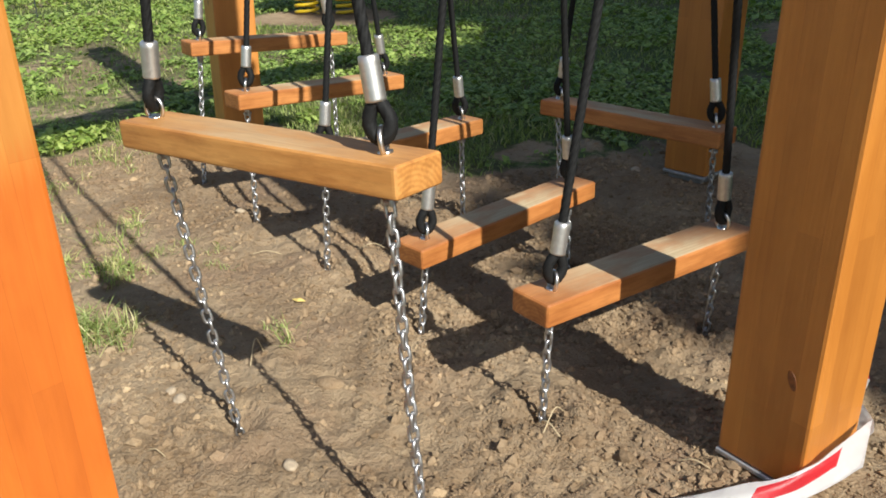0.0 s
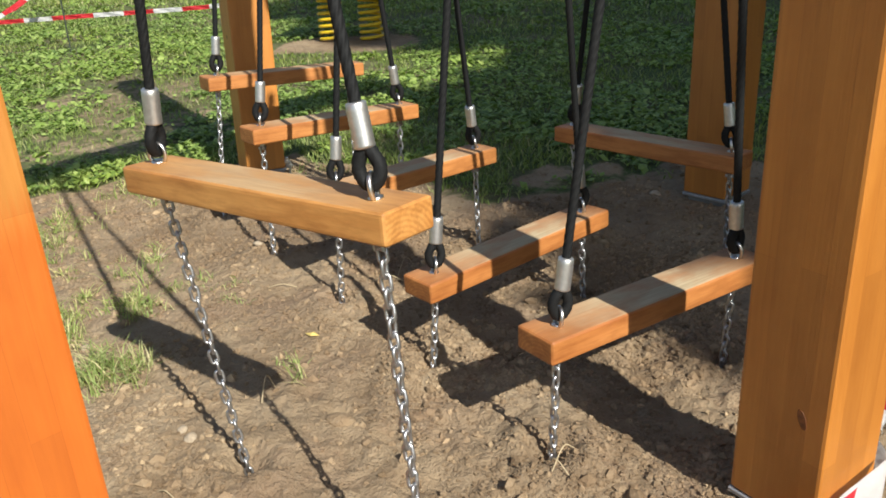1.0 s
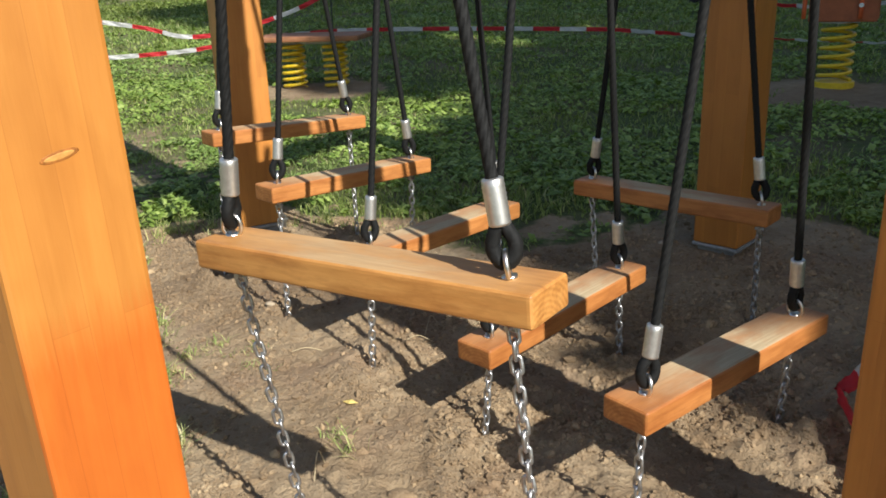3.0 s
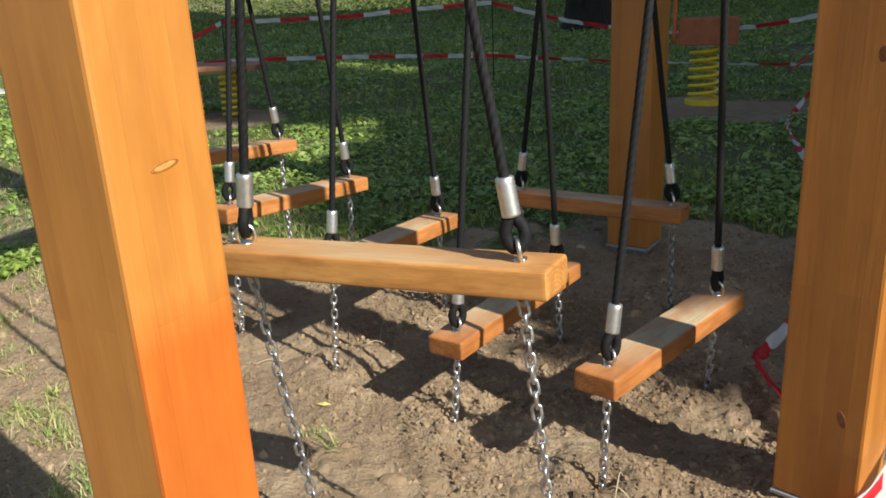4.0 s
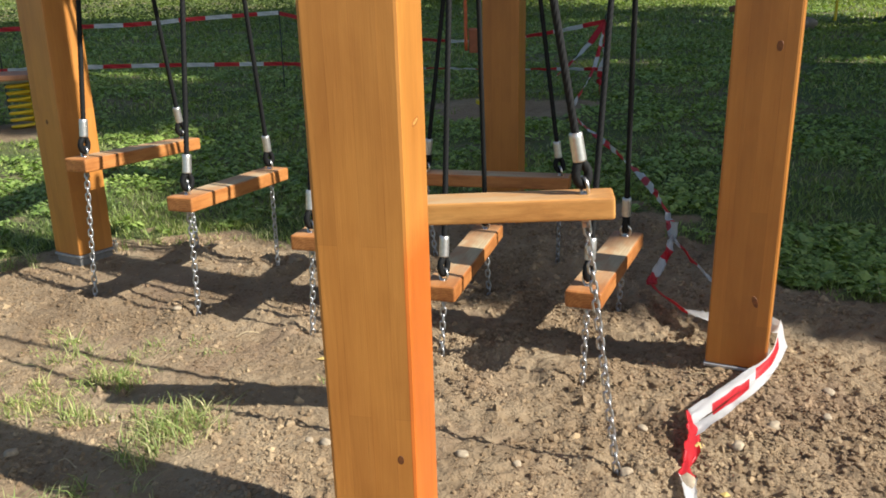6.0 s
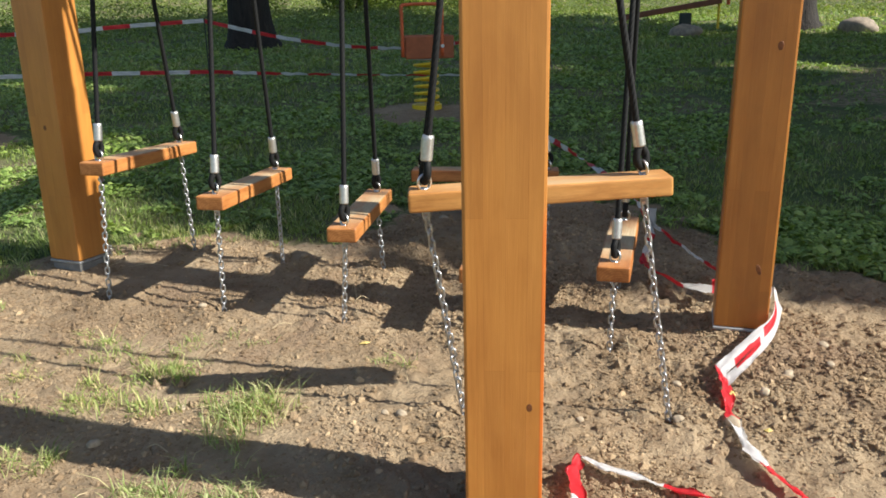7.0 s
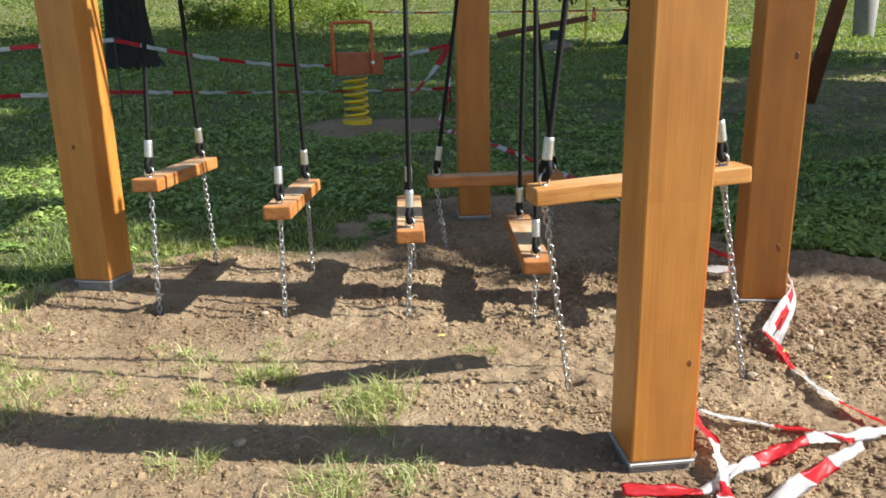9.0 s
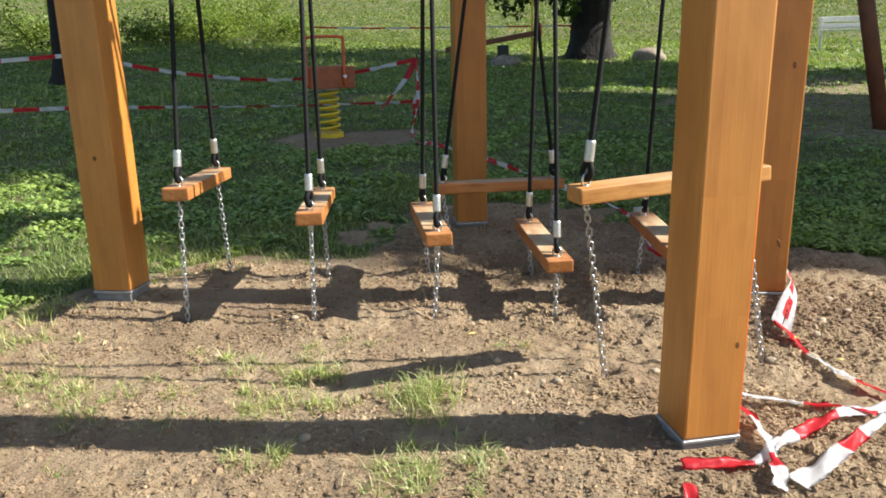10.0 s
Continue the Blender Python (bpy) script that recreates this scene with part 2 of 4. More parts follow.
def ground_material():
    m = Mat("soil_and_turf", 0.95)
    m.b.inputs["Specular IOR Level"].default_value = 0.2
    c, mid, fine = soil_colour(m)
    w = m.place((1, 1, 1))
    t = m.ramp(m.noise(w, 0.55, 5.0, 0.65), [(0.3, (0.09, 0.135, 0.04)), (0.55, (0.125, 0.175, 0.05)), (0.8, (0.185, 0.225, 0.075))])
    t = m.mix(m.ramp(m.noise(w, 22.0, 5.0, 0.7), [(0.35, (0.9,) * 3), (0.6, (0.1,) * 3)]), t, (0.075, 0.085, 0.036))
    t = m.mix(m.ramp(m.noise(w, 1.3, 4.0, 0.7), [(0.45, (0,) * 3), (0.62, (0.85,) * 3)]), t, (0.2, 0.165, 0.095))
    a = m.add("ShaderNodeAttribute")
    a.attribute_name = "bare"
    edge = m.math("ADD", a.outputs["Fac"], m.math("MULTIPLY", m.math("SUBTRACT", mid, 0.5), 0.9))
    f = m.ramp(edge, [(0.38, (0,) * 3), (0.6, (1,) * 3)])
    m.color(m.mix(f, t, c))
    grit = m.noise(w, 42.0, 5.0, 0.72)
    relief = m.math("ADD", m.math("MULTIPLY", mid, 0.7), m.math("ADD", m.math("MULTIPLY", grit, 0.9), m.math("MULTIPLY", fine, 0.4)))
    return m.bump(relief, 1.0, 0.022).m


def clod_material():
    m = Mat("soil_clods", 0.95)
    m.b.inputs["Specular IOR Level"].default_value = 0.2
    c, mid, fine = soil_colour(m)
    tone = m.ramp(m.random("island"), [(0.0, (0.74, 0.7, 0.66)), (0.55, (0.97, 0.95, 0.93)), (0.9, (1.16, 1.15, 1.13)), (1.0, (1.5, 1.48, 1.42))])
    m.color(m.mix(1.0, c, tone, "MULTIPLY"))
    return m.bump(m.noise(m.place((1, 1, 1)), 210.0, 4.0, 0.7), 1.0, 0.006).m


soil_mat, clod_mat = ground_material(), clod_material()

# ---- building helpers ----


def mesh_of(bm, name, smooth=None):
    me = bpy.data.meshes.new(name)
    bmesh.ops.recalc_face_normals(bm, faces=bm.faces)
    bm.to_mesh(me)
    bm.free()
    if smooth is not None:
        for f in me.polygons:
            f.use_smooth = smooth
    return me


def part(name, bm, material, parent, label="", at=None, smooth=False):
    """One mesh under a thing or a part; bm may also be ready mesh data."""
    me = mesh_of(bm, name, smooth) if isinstance(bm, bmesh.types.BMesh) else bm
    if not me.materials:
        me.materials.append(material)
    ob = new(name, me)
    ob.parent = parent
    if at is not None:
        ob.matrix_local = at
    return tagged(ob, label)


def thing(name, at, label, category, group="", kind=""):
    ob = new(name)
    ob.empty_display_size = 0.05
    ob.matrix_world = at
    return tagged(ob, label, category, group, kind)


def solid(name, bm, material, label, category, at=None, group="", kind="", smooth=False):
    me = mesh_of(bm, name, smooth) if isinstance(bm, bmesh.types.BMesh) else bm
    if material is not None:
        me.materials.append(material)
    ob = new(name, me)
    if at is not None:
        ob.matrix_world = at
    return tagged(ob, label, category, group, kind)


def box(bm, size, at=Matrix(), bevel=0.0, segments=2):
    made = bmesh.ops.create_cube(bm, size=1.0, matrix=at @ Matrix.Diagonal((*size, 1)))
    if bevel:
        edges = {e for v in made["verts"] for e in v.link_edges}
        bmesh.ops.bevel(bm, geom=list(edges), offset=bevel, segments=segments, affect="EDGES", profile=0.6)
    return bm


def tube(bm, path, radius, sides=10, closed=False, lobes=0, lobe=0.0, pitch=1.0, ends=True):
    """Sweep a ring, round or of twisted strands, along points; radius may be a list."""
    pts = [Vector(p) for p in path]
    n = len(pts)
    rad = radius if isinstance(radius, (list, tuple)) else [radius] * n
    up, rings, run = None, [], 0.0
    for i, p in enumerate(pts):
        a, b = pts[(i - 1) % n if closed else max(i - 1, 0)], pts[(i + 1) % n if closed else min(i + 1, n - 1)]
        d = (b - a).normalized()
        if up is None:
            up = d.orthogonal().normalized()
        up = (up - d * up.dot(d)).normalized()
        side = d.cross(up)
        if i:
            run += (p - pts[i - 1]).length
        turn = 2 * math.pi * run / pitch if lobes else 0.0
        ring = []
        for k in range(sides):
            w = 2 * math.pi * k / sides
            r = rad[i] * (1 - lobe + lobe * abs(math.cos(lobes * w / 2))) if lobes else rad[i]
            ring.append(bm.verts.new(p + r * (math.cos(w + turn) * up + math.sin(w + turn) * side)))
        rings.append(ring)
    for i in range(n if closed else n - 1):
        a, b = rings[i], rings[(i + 1) % n]
        for k in range(sides):
            bm.faces.new((a[k], a[(k + 1) % sides], b[(k + 1) % sides], b[k]))
    if ends and not closed:
        bm.faces.new(rings[0][::-1])
        bm.faces.new(rings[-1])
    return bm


def smooth_path(points, steps=8):
    """A Catmull-Rom line through the points."""
    p = [Vector(q) for q in points]
    p = [2 * p[0] - p[1], *p, 2 * p[-1] - p[-2]]
    out = []
    for a, b, c, d in zip(p, p[1:], p[2:], p[3:]):
        for k in range(steps):
            t = k / steps
            out.append(0.5 * (2 * b + (c - a) * t + (2 * a - 5 * b + 4 * c - d) * t * t + (3 * b - a - 3 * c + d) * t ** 3))
    return out + [p[-2]]


# ---- ground ----


def lattice(ix, iy, seed):
    v = np.sin(ix * 127.1 + iy * 311.7 + seed * 74.7) * 43758.5453
    return v - np.floor(v)


def field(x, y, size, seed):
    """Smooth value noise, 0 to 1, with features of that size in metres."""
    x, y = np.asarray(x, float) / size, np.asarray(y, float) / size
    ix, iy = np.floor(x), np.floor(y)
    fx, fy = x - ix, y - iy
    fx, fy = fx * fx * (3 - 2 * fx), fy * fy * (3 - 2 * fy)
    a, b = lattice(ix, iy, seed), lattice(ix + 1, iy, seed)
    c, d = lattice(ix, iy + 1, seed), lattice(ix + 1, iy + 1, seed)
    return (a * (1 - fx) + b * fx) * (1 - fy) + (c * (1 - fx) + d * fx) * fy


def slope(x, y):
    rise = np.clip(0.1 * (np.hypot(x, y) - 24), 0, 7.0)
    x, y = np.asarray(x, float), np.asarray(y, float)
    bank = 0.042 * np.clip(y - 2.1, 0, 1.5) + 0.02 * np.maximum(y - 3.6, 0)
    return rise + 0.024 + 2.5 * np.tanh((0.0224 * x + 0.013 * (y - 1.2) + bank) / 2.5)


def bare(x, y):
    """1 on bare soil, 0 on turf."""
    x, y = np.asarray(x, float), np.asarray(y, float)
    yb = np.interp(x, [-7, -3.2, -2.2, -1.6, -1.2, -0.9, -0.4, 0.1, 0.6, 1.1, 1.6], [1.6, 2.7, 3.0, 3.25, 3.42, 3.45, 3.28, 3.05, 3.03, 3.1, 2.6])
    xb = np.interp(y, [-3, 0.5, 0.9, 1.3, 2.0, 2.8, 3.3], [0.8, 1.0, 1.2, 1.4, 1.5, 1.48, 1.25])
    d = np.minimum(np.minimum(yb - y, xb - x), np.minimum(y + 0.9 + 0.3 * x, x + 3.6)) + 0.42 * (field(x, y, 0.32, 3) - 0.5) + 0.24 * (field(x, y, 0.11, 4) - 0.5)
    for cx, cy, r in ((2.45, 5.35, 0.75), (-1.15, 6.6, 0.7)):
        d = np.maximum(d, 0.8 * (r - np.hypot(x - cx, (y - cy) * 1.3)) + 0.5 * (field(x, y, 0.3, 5) - 0.5) - 0.1)
    for cx, cy, r in ((-2.15, 4.98, 0.3), (-1.75, 4.0, 0.26), (7.8, 2.5, 2.2)):     # thin, worn turf
        d = np.maximum(d, np.minimum(0.4 * (r - np.hypot((x - cx) * 0.7, y - cy)) + 0.3 * (field(x, y, 0.13, 6) - 0.5), 0.0))
    return np.clip(d / 0.2 + 0.5, 0, 1)


CHAIN_FEET = {"a1": (-0.316, 1.409), "b1": (0.077, 1.063), "a2": (0.39, 2.575), "b2": (0.785, 2.31), "a3": (-0.846, 2.834), "b3": (-0.42, 3.147),
              "a4": (-0.56, 2.464), "b4": (-0.19, 2.784), "a5": (-0.276, 2.128), "b5": (0.086, 2.462), "a6": (0.01, 1.791), "b6": (0.379, 2.139),
              "a7": (0.273, 1.454), "b7": (0.665, 1.792)}


def height(x, y, fine=True):
    x, y = np.asarray(x, float), np.asarray(y, float)
    z = slope(x, y) + 0.5 * (field(x, y, 9.0, 11) - 0.5) * np.clip((np.hypot(x, y - 2) - 9) / 14, 0, 1)
    m = bare(x, y) * np.clip((6 - np.hypot(x, y - 1.5)) / 2, 0, 1)
    rough = 0.42 + 0.5 * np.clip(0.65 + 0.9 * x + 0.35 * (2 - y), 0, 1)     # freshly dug on the side away from the lawn path
    z = z + (0.03 * (field(x, y, 0.55, 12) - 0.5)) * (0.4 + 0.6 * m)
    if fine:
        ridge = sum(a * (0.5 - 2 * np.abs(field(x + 0.3 * k, y, s, 14 + k) - 0.5)) for k, (s, a) in enumerate(((0.12, 0.015), (0.06, 0.013), (0.033, 0.011))))
        crumb = 0.016 * (field(x, y, 0.2, 13) - 0.5) + 0.013 * (field(x, y, 0.028, 15) - 0.5) + 0.009 * (field(x, y, 0.019, 16) - 0.5)
        lump = ridge * (0.3 + 1.1 * field(x, y, 0.4, 18)) + crumb
        z = z + lump * m * rough
    for px, py, up in ((-0.492, 1.03, -0.006), (0.677, 1.284, 0.026), (0.871, 2.847, 0.0), (-0.837, 3.294, -0.006)):     # the soil at the posts
        k = np.exp(-(np.hypot(x - px, y - py) / 0.15) ** 4)
        z = z * (1 - k) + (slope(x, y) + up) * k
    for fx, fy in CHAIN_FEET.values():
        r = np.hypot(x - fx, y - fy)
        z = z + 0.022 * np.exp(-((r - 0.07) / 0.05) ** 2) - 0.02 * np.exp(-(r / 0.035) ** 2)
    for hx, hy, hr in ((-0.172, 1.612, 0.024), (-0.044, 1.526, 0.017), (0.02, 1.36, 0.014), (0.16, 1.5, 0.016), (-0.3, 1.2, 0.013), (0.3, 1.25, 0.018), (-0.02, 1.13, 0.015), (0.12, 1.28, 0.013)):
        z = z - 0.95 * hr * np.exp(-(np.hypot((x - hx) * 0.62, y - hy) / hr) ** 2)
    return z


def axis_steps(lo, hi, step, far):
    mid = np.arange(lo, hi, step)
    out, s, v = [], step, hi
    while v < far:
        out.append(v)
        s = min(s * 1.13, 18.0)
        v += s
    low, s, v = [], step, lo - step
    while v > -far:
        low.append(v)
        s = min(s * 1.13, 18.0)
        v -= s
    return np.concatenate([low[::-1], mid, out])


def build_ground():
    xs, ys = axis_steps(-2.3, 1.4, 0.0095, 420.0), axis_steps(0.5, 3.6, 0.0095, 420.0)
    gx, gy = np.meshgrid(xs, ys)
    gz = height(gx, gy)
    co = np.stack([gx, gy, gz], -1).reshape(-1, 3)
    nx, ny = len(xs), len(ys)
    i = (np.arange(ny - 1)[:, None] * nx + np.arange(nx - 1)).ravel()
    quads = np.stack([i, i + 1, i + nx + 1, i + nx], -1)
    me = raw_mesh("ground", co, quads, soil_mat, True)
    at = me.attributes.new("bare", "FLOAT", "POINT")
    at.data.foreach_set("value", bare(gx, gy).ravel().astype(np.float32))
    ob = new("ground", me)
    tagged(ob, "trodden sandy soil with clods, running into green lawn", "ground", kind="structure")


def raw_mesh(name, co, faces, material, smooth=False):
    """Mesh data from arrays of places and of equal-sided faces."""
    me = bpy.data.meshes.new(name)
    k = faces.shape[1]
    me.vertices.add(len(co))
    me.vertices.foreach_set("co", np.ascontiguousarray(co, np.float32).ravel())
    me.loops.add(faces.size)
    me.loops.foreach_set("vertex_index", np.ascontiguousarray(faces, np.int32).ravel())
    me.polygons.add(len(faces))
    me.polygons.foreach_set("loop_start", np.arange(0, faces.size, k, dtype=np.int32))
    me.polygons.foreach_set("use_smooth", np.full(len(faces), smooth))
    me.update(calc_edges=True)
    me.materials.append(material)
    return me


build_ground()
rng = np.random.default_rng(7)


def blades(x, y, z, tall, wide, lean=0.5):
    """Bent grass blades: six-cornered strips ending in a tip, as arrays."""
    n = len(x)
    a = rng.uniform(0, 2 * np.pi, n)
    side = np.stack([np.cos(a), np.sin(a), np.zeros(n)], -1) * wide[:, None] * 0.5
    b = a + rng.uniform(0.9, 2.2, n)
    fall = np.stack([np.cos(b), np.sin(b), np.zeros(n)], -1) * (tall * rng.uniform(0.1, 1, n) * lean)[:, None]
    base = np.stack([x, y, z - 0.006], -1)
    up = np.zeros((n, 3))
    up[:, 2] = tall
    mid = base + up * 0.6 + fall * 0.35
    tip = base + up * rng.uniform(0.8, 1.0, n)[:, None] + fall
    co = np.stack([base - side, base + side, mid + side * 0.8, tip, mid - side * 0.8], 1).reshape(-1, 3)
    i = np.arange(n)[:, None] * 5
    return co, np.concatenate([i + np.array([[0, 1, 2]]), i + np.array([[0, 2, 4]]), i + np.array([[4, 2, 3]])])


def leaves(x, y, z, size, flat=0.5):
    """Pointed oval leaves, folded along the midrib."""
    n = len(x)
    a = rng.uniform(0, 2 * np.pi, n)
    lift = rng.uniform(-flat, flat + 0.3, n)
    ax = np.stack([np.cos(a) * np.cos(lift), np.sin(a) * np.cos(lift), np.sin(lift)], -1) * size[:, None]
    s = np.stack([-np.sin(a), np.cos(a), rng.uniform(-0.6, 0.6, n)], -1) * size[:, None] * 0.34
    p = np.stack([x, y, z], -1)
    drop = np.zeros((n, 3))
    drop[:, 2] = -0.1 * size
    co = np.stack([p - ax * 0.5, p + s, p + ax * 0.5 + drop, p - s, p - drop], 1).reshape(-1, 3)
    i = np.arange(n)[:, None] * 5
    return co, np.concatenate([i + np.array([[0, 4, 1]]), i + np.array([[1, 4, 2]]), i + np.array([[2, 4, 3]]), i + np.array([[3, 4, 0]])])


def lawn_points(n, r0, r1, seed_angle=(-48, 100)):
    r = np.exp(rng.uniform(np.log(r0), np.log(r1), n))
    a = np.radians(rng.uniform(*seed_angle, n))
    return -0.8 + r * np.sin(a), 0.6 + r * np.cos(a), r


def build_lawn():
    x, y, r = lawn_points(270000, 2.0, 34.0)
    thick = field(x, y, 0.5, 21) * 0.6 + field(x, y, 0.16, 22) * 0.4
    keep = (bare(x, y) < rng.uniform(0.1, 0.75, len(x))) & (thick > rng.uniform(0.18, 0.6, len(x)))
    x, y, r, thick = x[keep], y[keep], r[keep], thick[keep]
    tall = (0.016 + 0.046 * thick * rng.uniform(0.4, 1.2, len(x))) * np.clip(r / 6, 1, 2.2)
    co, f = blades(x, y, height(x, y, False), tall, np.maximum(0.005, 0.0013 * r) * rng.uniform(0.7, 1.4, len(x)), 1.7)
    tagged(new("lawn_grass", raw_mesh("lawn_grass", co, f, grass_mat)), "short uneven green lawn grass", "grass", kind="stuff")
    x, y, r = lawn_points(290000, 2.0, 22.0)
    thick = field(x, y, 0.8, 23) * 0.4 + field(x, y, 0.2, 24) * 0.38 + field(x, y, 0.07, 25) * 0.22
    keep = (bare(x, y) < rng.uniform(0.05, 0.55, len(x))) & (thick > rng.uniform(0.4, 0.63, len(x)))
    x, y, r, thick = x[keep], y[keep], r[keep], thick[keep]
    z = height(x, y, False) + rng.uniform(0.01, 0.03, len(x)) + 0.07 * np.clip(thick - 0.45, 0, 1) * rng.random(len(x))
    co, f = leaves(x, y, z, np.maximum(0.029, 0.014 + 0.0034 * r) * np.exp(rng.normal(0, 0.35, len(x))), 0.5)
    tagged(new("lawn_weeds", raw_mesh("lawn_weeds", co, f, weed_mat)), "broad-leaved clover and weeds in the lawn", "weeds", kind="stuff")
    # tufts that come up through the trodden soil
    xs, ys = [], []
    clumps = ((-0.97, 2.36, 0.05, 8, 0.05), (-0.84, 2.11, 0.035, 9, 0.05), (-0.77, 2.23, 0.06, 6, 0.035), (-1.08, 2.12, 0.07, 9, 0.045), (-1.0, 1.95, 0.05, 9, 0.06), (-1.36, 2.58, 0.1, 7, 0.04),
              (-1.43, 2.44, 0.09, 12, 0.055), (-1.24, 1.84, 0.025, 4, 0.055), (-0.78, 1.73, 0.075, 26, 0.075), (-1.07, 1.5, 0.085, 22, 0.06), (-0.98, 1.43, 0.06, 10, 0.05), (-0.58, 2.19, 0.04, 3, 0.025),
              (-0.95, 2.15, 0.09, 10, 0.03), (-1.4, 2.27, 0.06, 4, 0.03), (-0.33, 1.79, 0.04, 3, 0.02), (-0.92, 2.14, 0.03, 6, 0.05), (-0.8, 1.78, 0.05, 8, 0.05), (-0.98, 2.49, 0.06, 5, 0.035),
              (-1.2, 2.4, 0.1, 8, 0.035), (-0.63, 2.23, 0.03, 3, 0.025), (-1.44, 2.78, 0.1, 16, 0.04), (-1.8, 3.2, 0.14, 20, 0.05), (-1.31, 1.89, 0.04, 5, 0.045), (-1.13, 2.12, 0.05, 5, 0.035), (-0.28, 1.72, 0.01, 1, 0.05),
              (-1.55, 2.75, 0.14, 14, 0.04), (-1.3, 3.1, 0.14, 22, 0.05), (-1.9, 2.3, 0.16, 14, 0.045), (-0.2, 3.22, 0.14, 18, 0.04), (-0.5, 3.35, 0.1, 18, 0.05), (-1.15, 3.35, 0.08, 18, 0.06))
    tips = []
    for cx, cy, r, n, up in clumps:
        for _ in range(n):
            ox, oy, m = rng.normal(cx, r * 0.85), rng.normal(cy, r * 0.85), int(rng.integers(7, 24))
            xs.append(rng.normal(ox, 0.014, m))
            ys.append(rng.normal(oy, 0.014, m))
            tips.append(rng.uniform(0.3, 1.15, m) * up)
    x, y, tall = np.concatenate(xs), np.concatenate(ys), np.concatenate(tips)
    co, f = blades(x, y, height(x, y), tall, rng.uniform(0.0016, 0.0042, len(x)), 1.9)
    k = rng.random(len(x)) < 0.1
    co2, f2 = leaves(x[k], y[k], height(x[k], y[k]) + rng.uniform(0.004, 0.03, k.sum()), rng.uniform(0.006, 0.016, k.sum()), 0.7)
    co, f = np.concatenate([co, co2]), np.concatenate([f, f2 + len(co)])
    tagged(new("grass_tufts", raw_mesh("grass_tufts", co, f, tuft_mat)), "thin green grass tufts in the bare soil", "grass tufts", kind="stuff")


build_lawn()


def build_clods():
    """Crumbs and clods of dug soil lying on the bare ground."""
    n = 560000
    x, y = rng.uniform(-2.3, 1.4, n), rng.uniform(0.4, 3.5, n)
    dug = np.clip(0.6 + 0.4 * x + 0.3 * (2 - y), 0.46, 0.85) * np.clip(2.1 - 1.7 * x, 0.35, 1)
    heap = field(x, y, 0.2, 31) * field(x, y, 0.07, 32) ** 0.5
    keep = (bare(x, y) > 0.7) & (rng.uniform(0, 1, n) < dug * (0.04 + 1.5 * heap ** 1.5))
    x, y, dug = x[keep], y[keep], dug[keep]
    size = np.minimum(np.exp(rng.normal(np.log(0.0033), 0.58, len(x))) * (0.74 + 0.22 * dug), 0.0155)
    cos, fs, total = [], [], 0
    for small in (True, False):
        ico = bmesh.new()
        if small:
            bmesh.ops.create_cube(ico, size=1.25)
        else:
            bmesh.ops.create_icosphere(ico, subdivisions=1, radius=1.0)
        bmesh.ops.triangulate(ico, faces=ico.faces[:])
        base = np.array([v.co[:] for v in ico.verts])
        tri = np.array([[v.index for v in f.verts] for f in ico.faces])
        ico.free()
        k = (size < 0.0065) == small
        n, s, turn = k.sum(), size[k], rng.uniform(0, 2 * np.pi, k.sum())
        shape = base[None] * rng.uniform(0.6, 1.3, (n, len(base), 1)) * rng.uniform(0.7, 1.25, (n, 1, 3)) * s[:, None, None]
        c, d = np.cos(turn)[:, None], np.sin(turn)[:, None]
        shape = np.stack([shape[..., 0] * c - shape[..., 1] * d, shape[..., 0] * d + shape[..., 1] * c, shape[..., 2]], -1)
        cos.append((shape + np.stack([x[k], y[k], height(x[k], y[k]) - 0.1 * s], -1)[:, None]).reshape(-1, 3))
        fs.append((np.arange(n)[:, None, None] * len(base) + tri[None]).reshape(-1, 3) + total)
        total += n * len(base)
    co, f = np.concatenate(cos), np.concatenate(fs)
    tagged(new("soil_clods", raw_mesh("soil_clods", co, f, clod_mat)), "loose crumbs and clods of sandy soil", "soil", kind="stuff")


build_clods()


def rock(name, x, y, size, material, label, seed, group=""):
    bm = bmesh.new()
    bmesh.ops.create_icosphere(bm, subdivisions=3, radius=1.0)
    for v in bm.verts:
        k = 1 + 0.22 * noise.noise(v.co * 1.3 + Vector((seed, 0, 0))) + 0.08 * noise.noise(v.co * 4 + Vector((0, seed, 0)))
        v.co = Vector(a * b for a, b in zip(v.co * k, size))
    return solid(name, bm, material, label, "stone", pose(x, y, float(height(x, y)) + size[2] * 0.35, 0, 0, seed * 40), group, smooth=True)


for i, (x, y, s) in enumerate(((0.082, 1.031, 0.017), (-0.49, 1.52, 0.01), (-0.19, 1.3, 0.013), (-0.62, 2.5, 0.011), (0.36, 0.98, 0.014), (-0.1, 1.2, 0.01), (0.25, 1.18, 0.011), (-0.95, 2.52, 0.01), (-1.136, 1.863, 0.014), (0.167, 0.937, 0.02), (-0.46, 1.487, 0.013), (0.68, 2.9, 0.016), (0.5, 1.0, 0.015), (0.62, 0.95, 0.012), (0.75, 1.05, 0.014), (-0.9, 1.9, 0.011))):
    rock("pebble", x, y, (s * 1.3, s, s * 0.75), pebble, "small pale pebble on the bare soil", i + 1.3, "pebbles on the soil")
rock("soil_lump", -0.165, 1.565, (0.03, 0.022, 0.015), clod_mat, "dark flat lump of soil beside a hollow", 4.2)

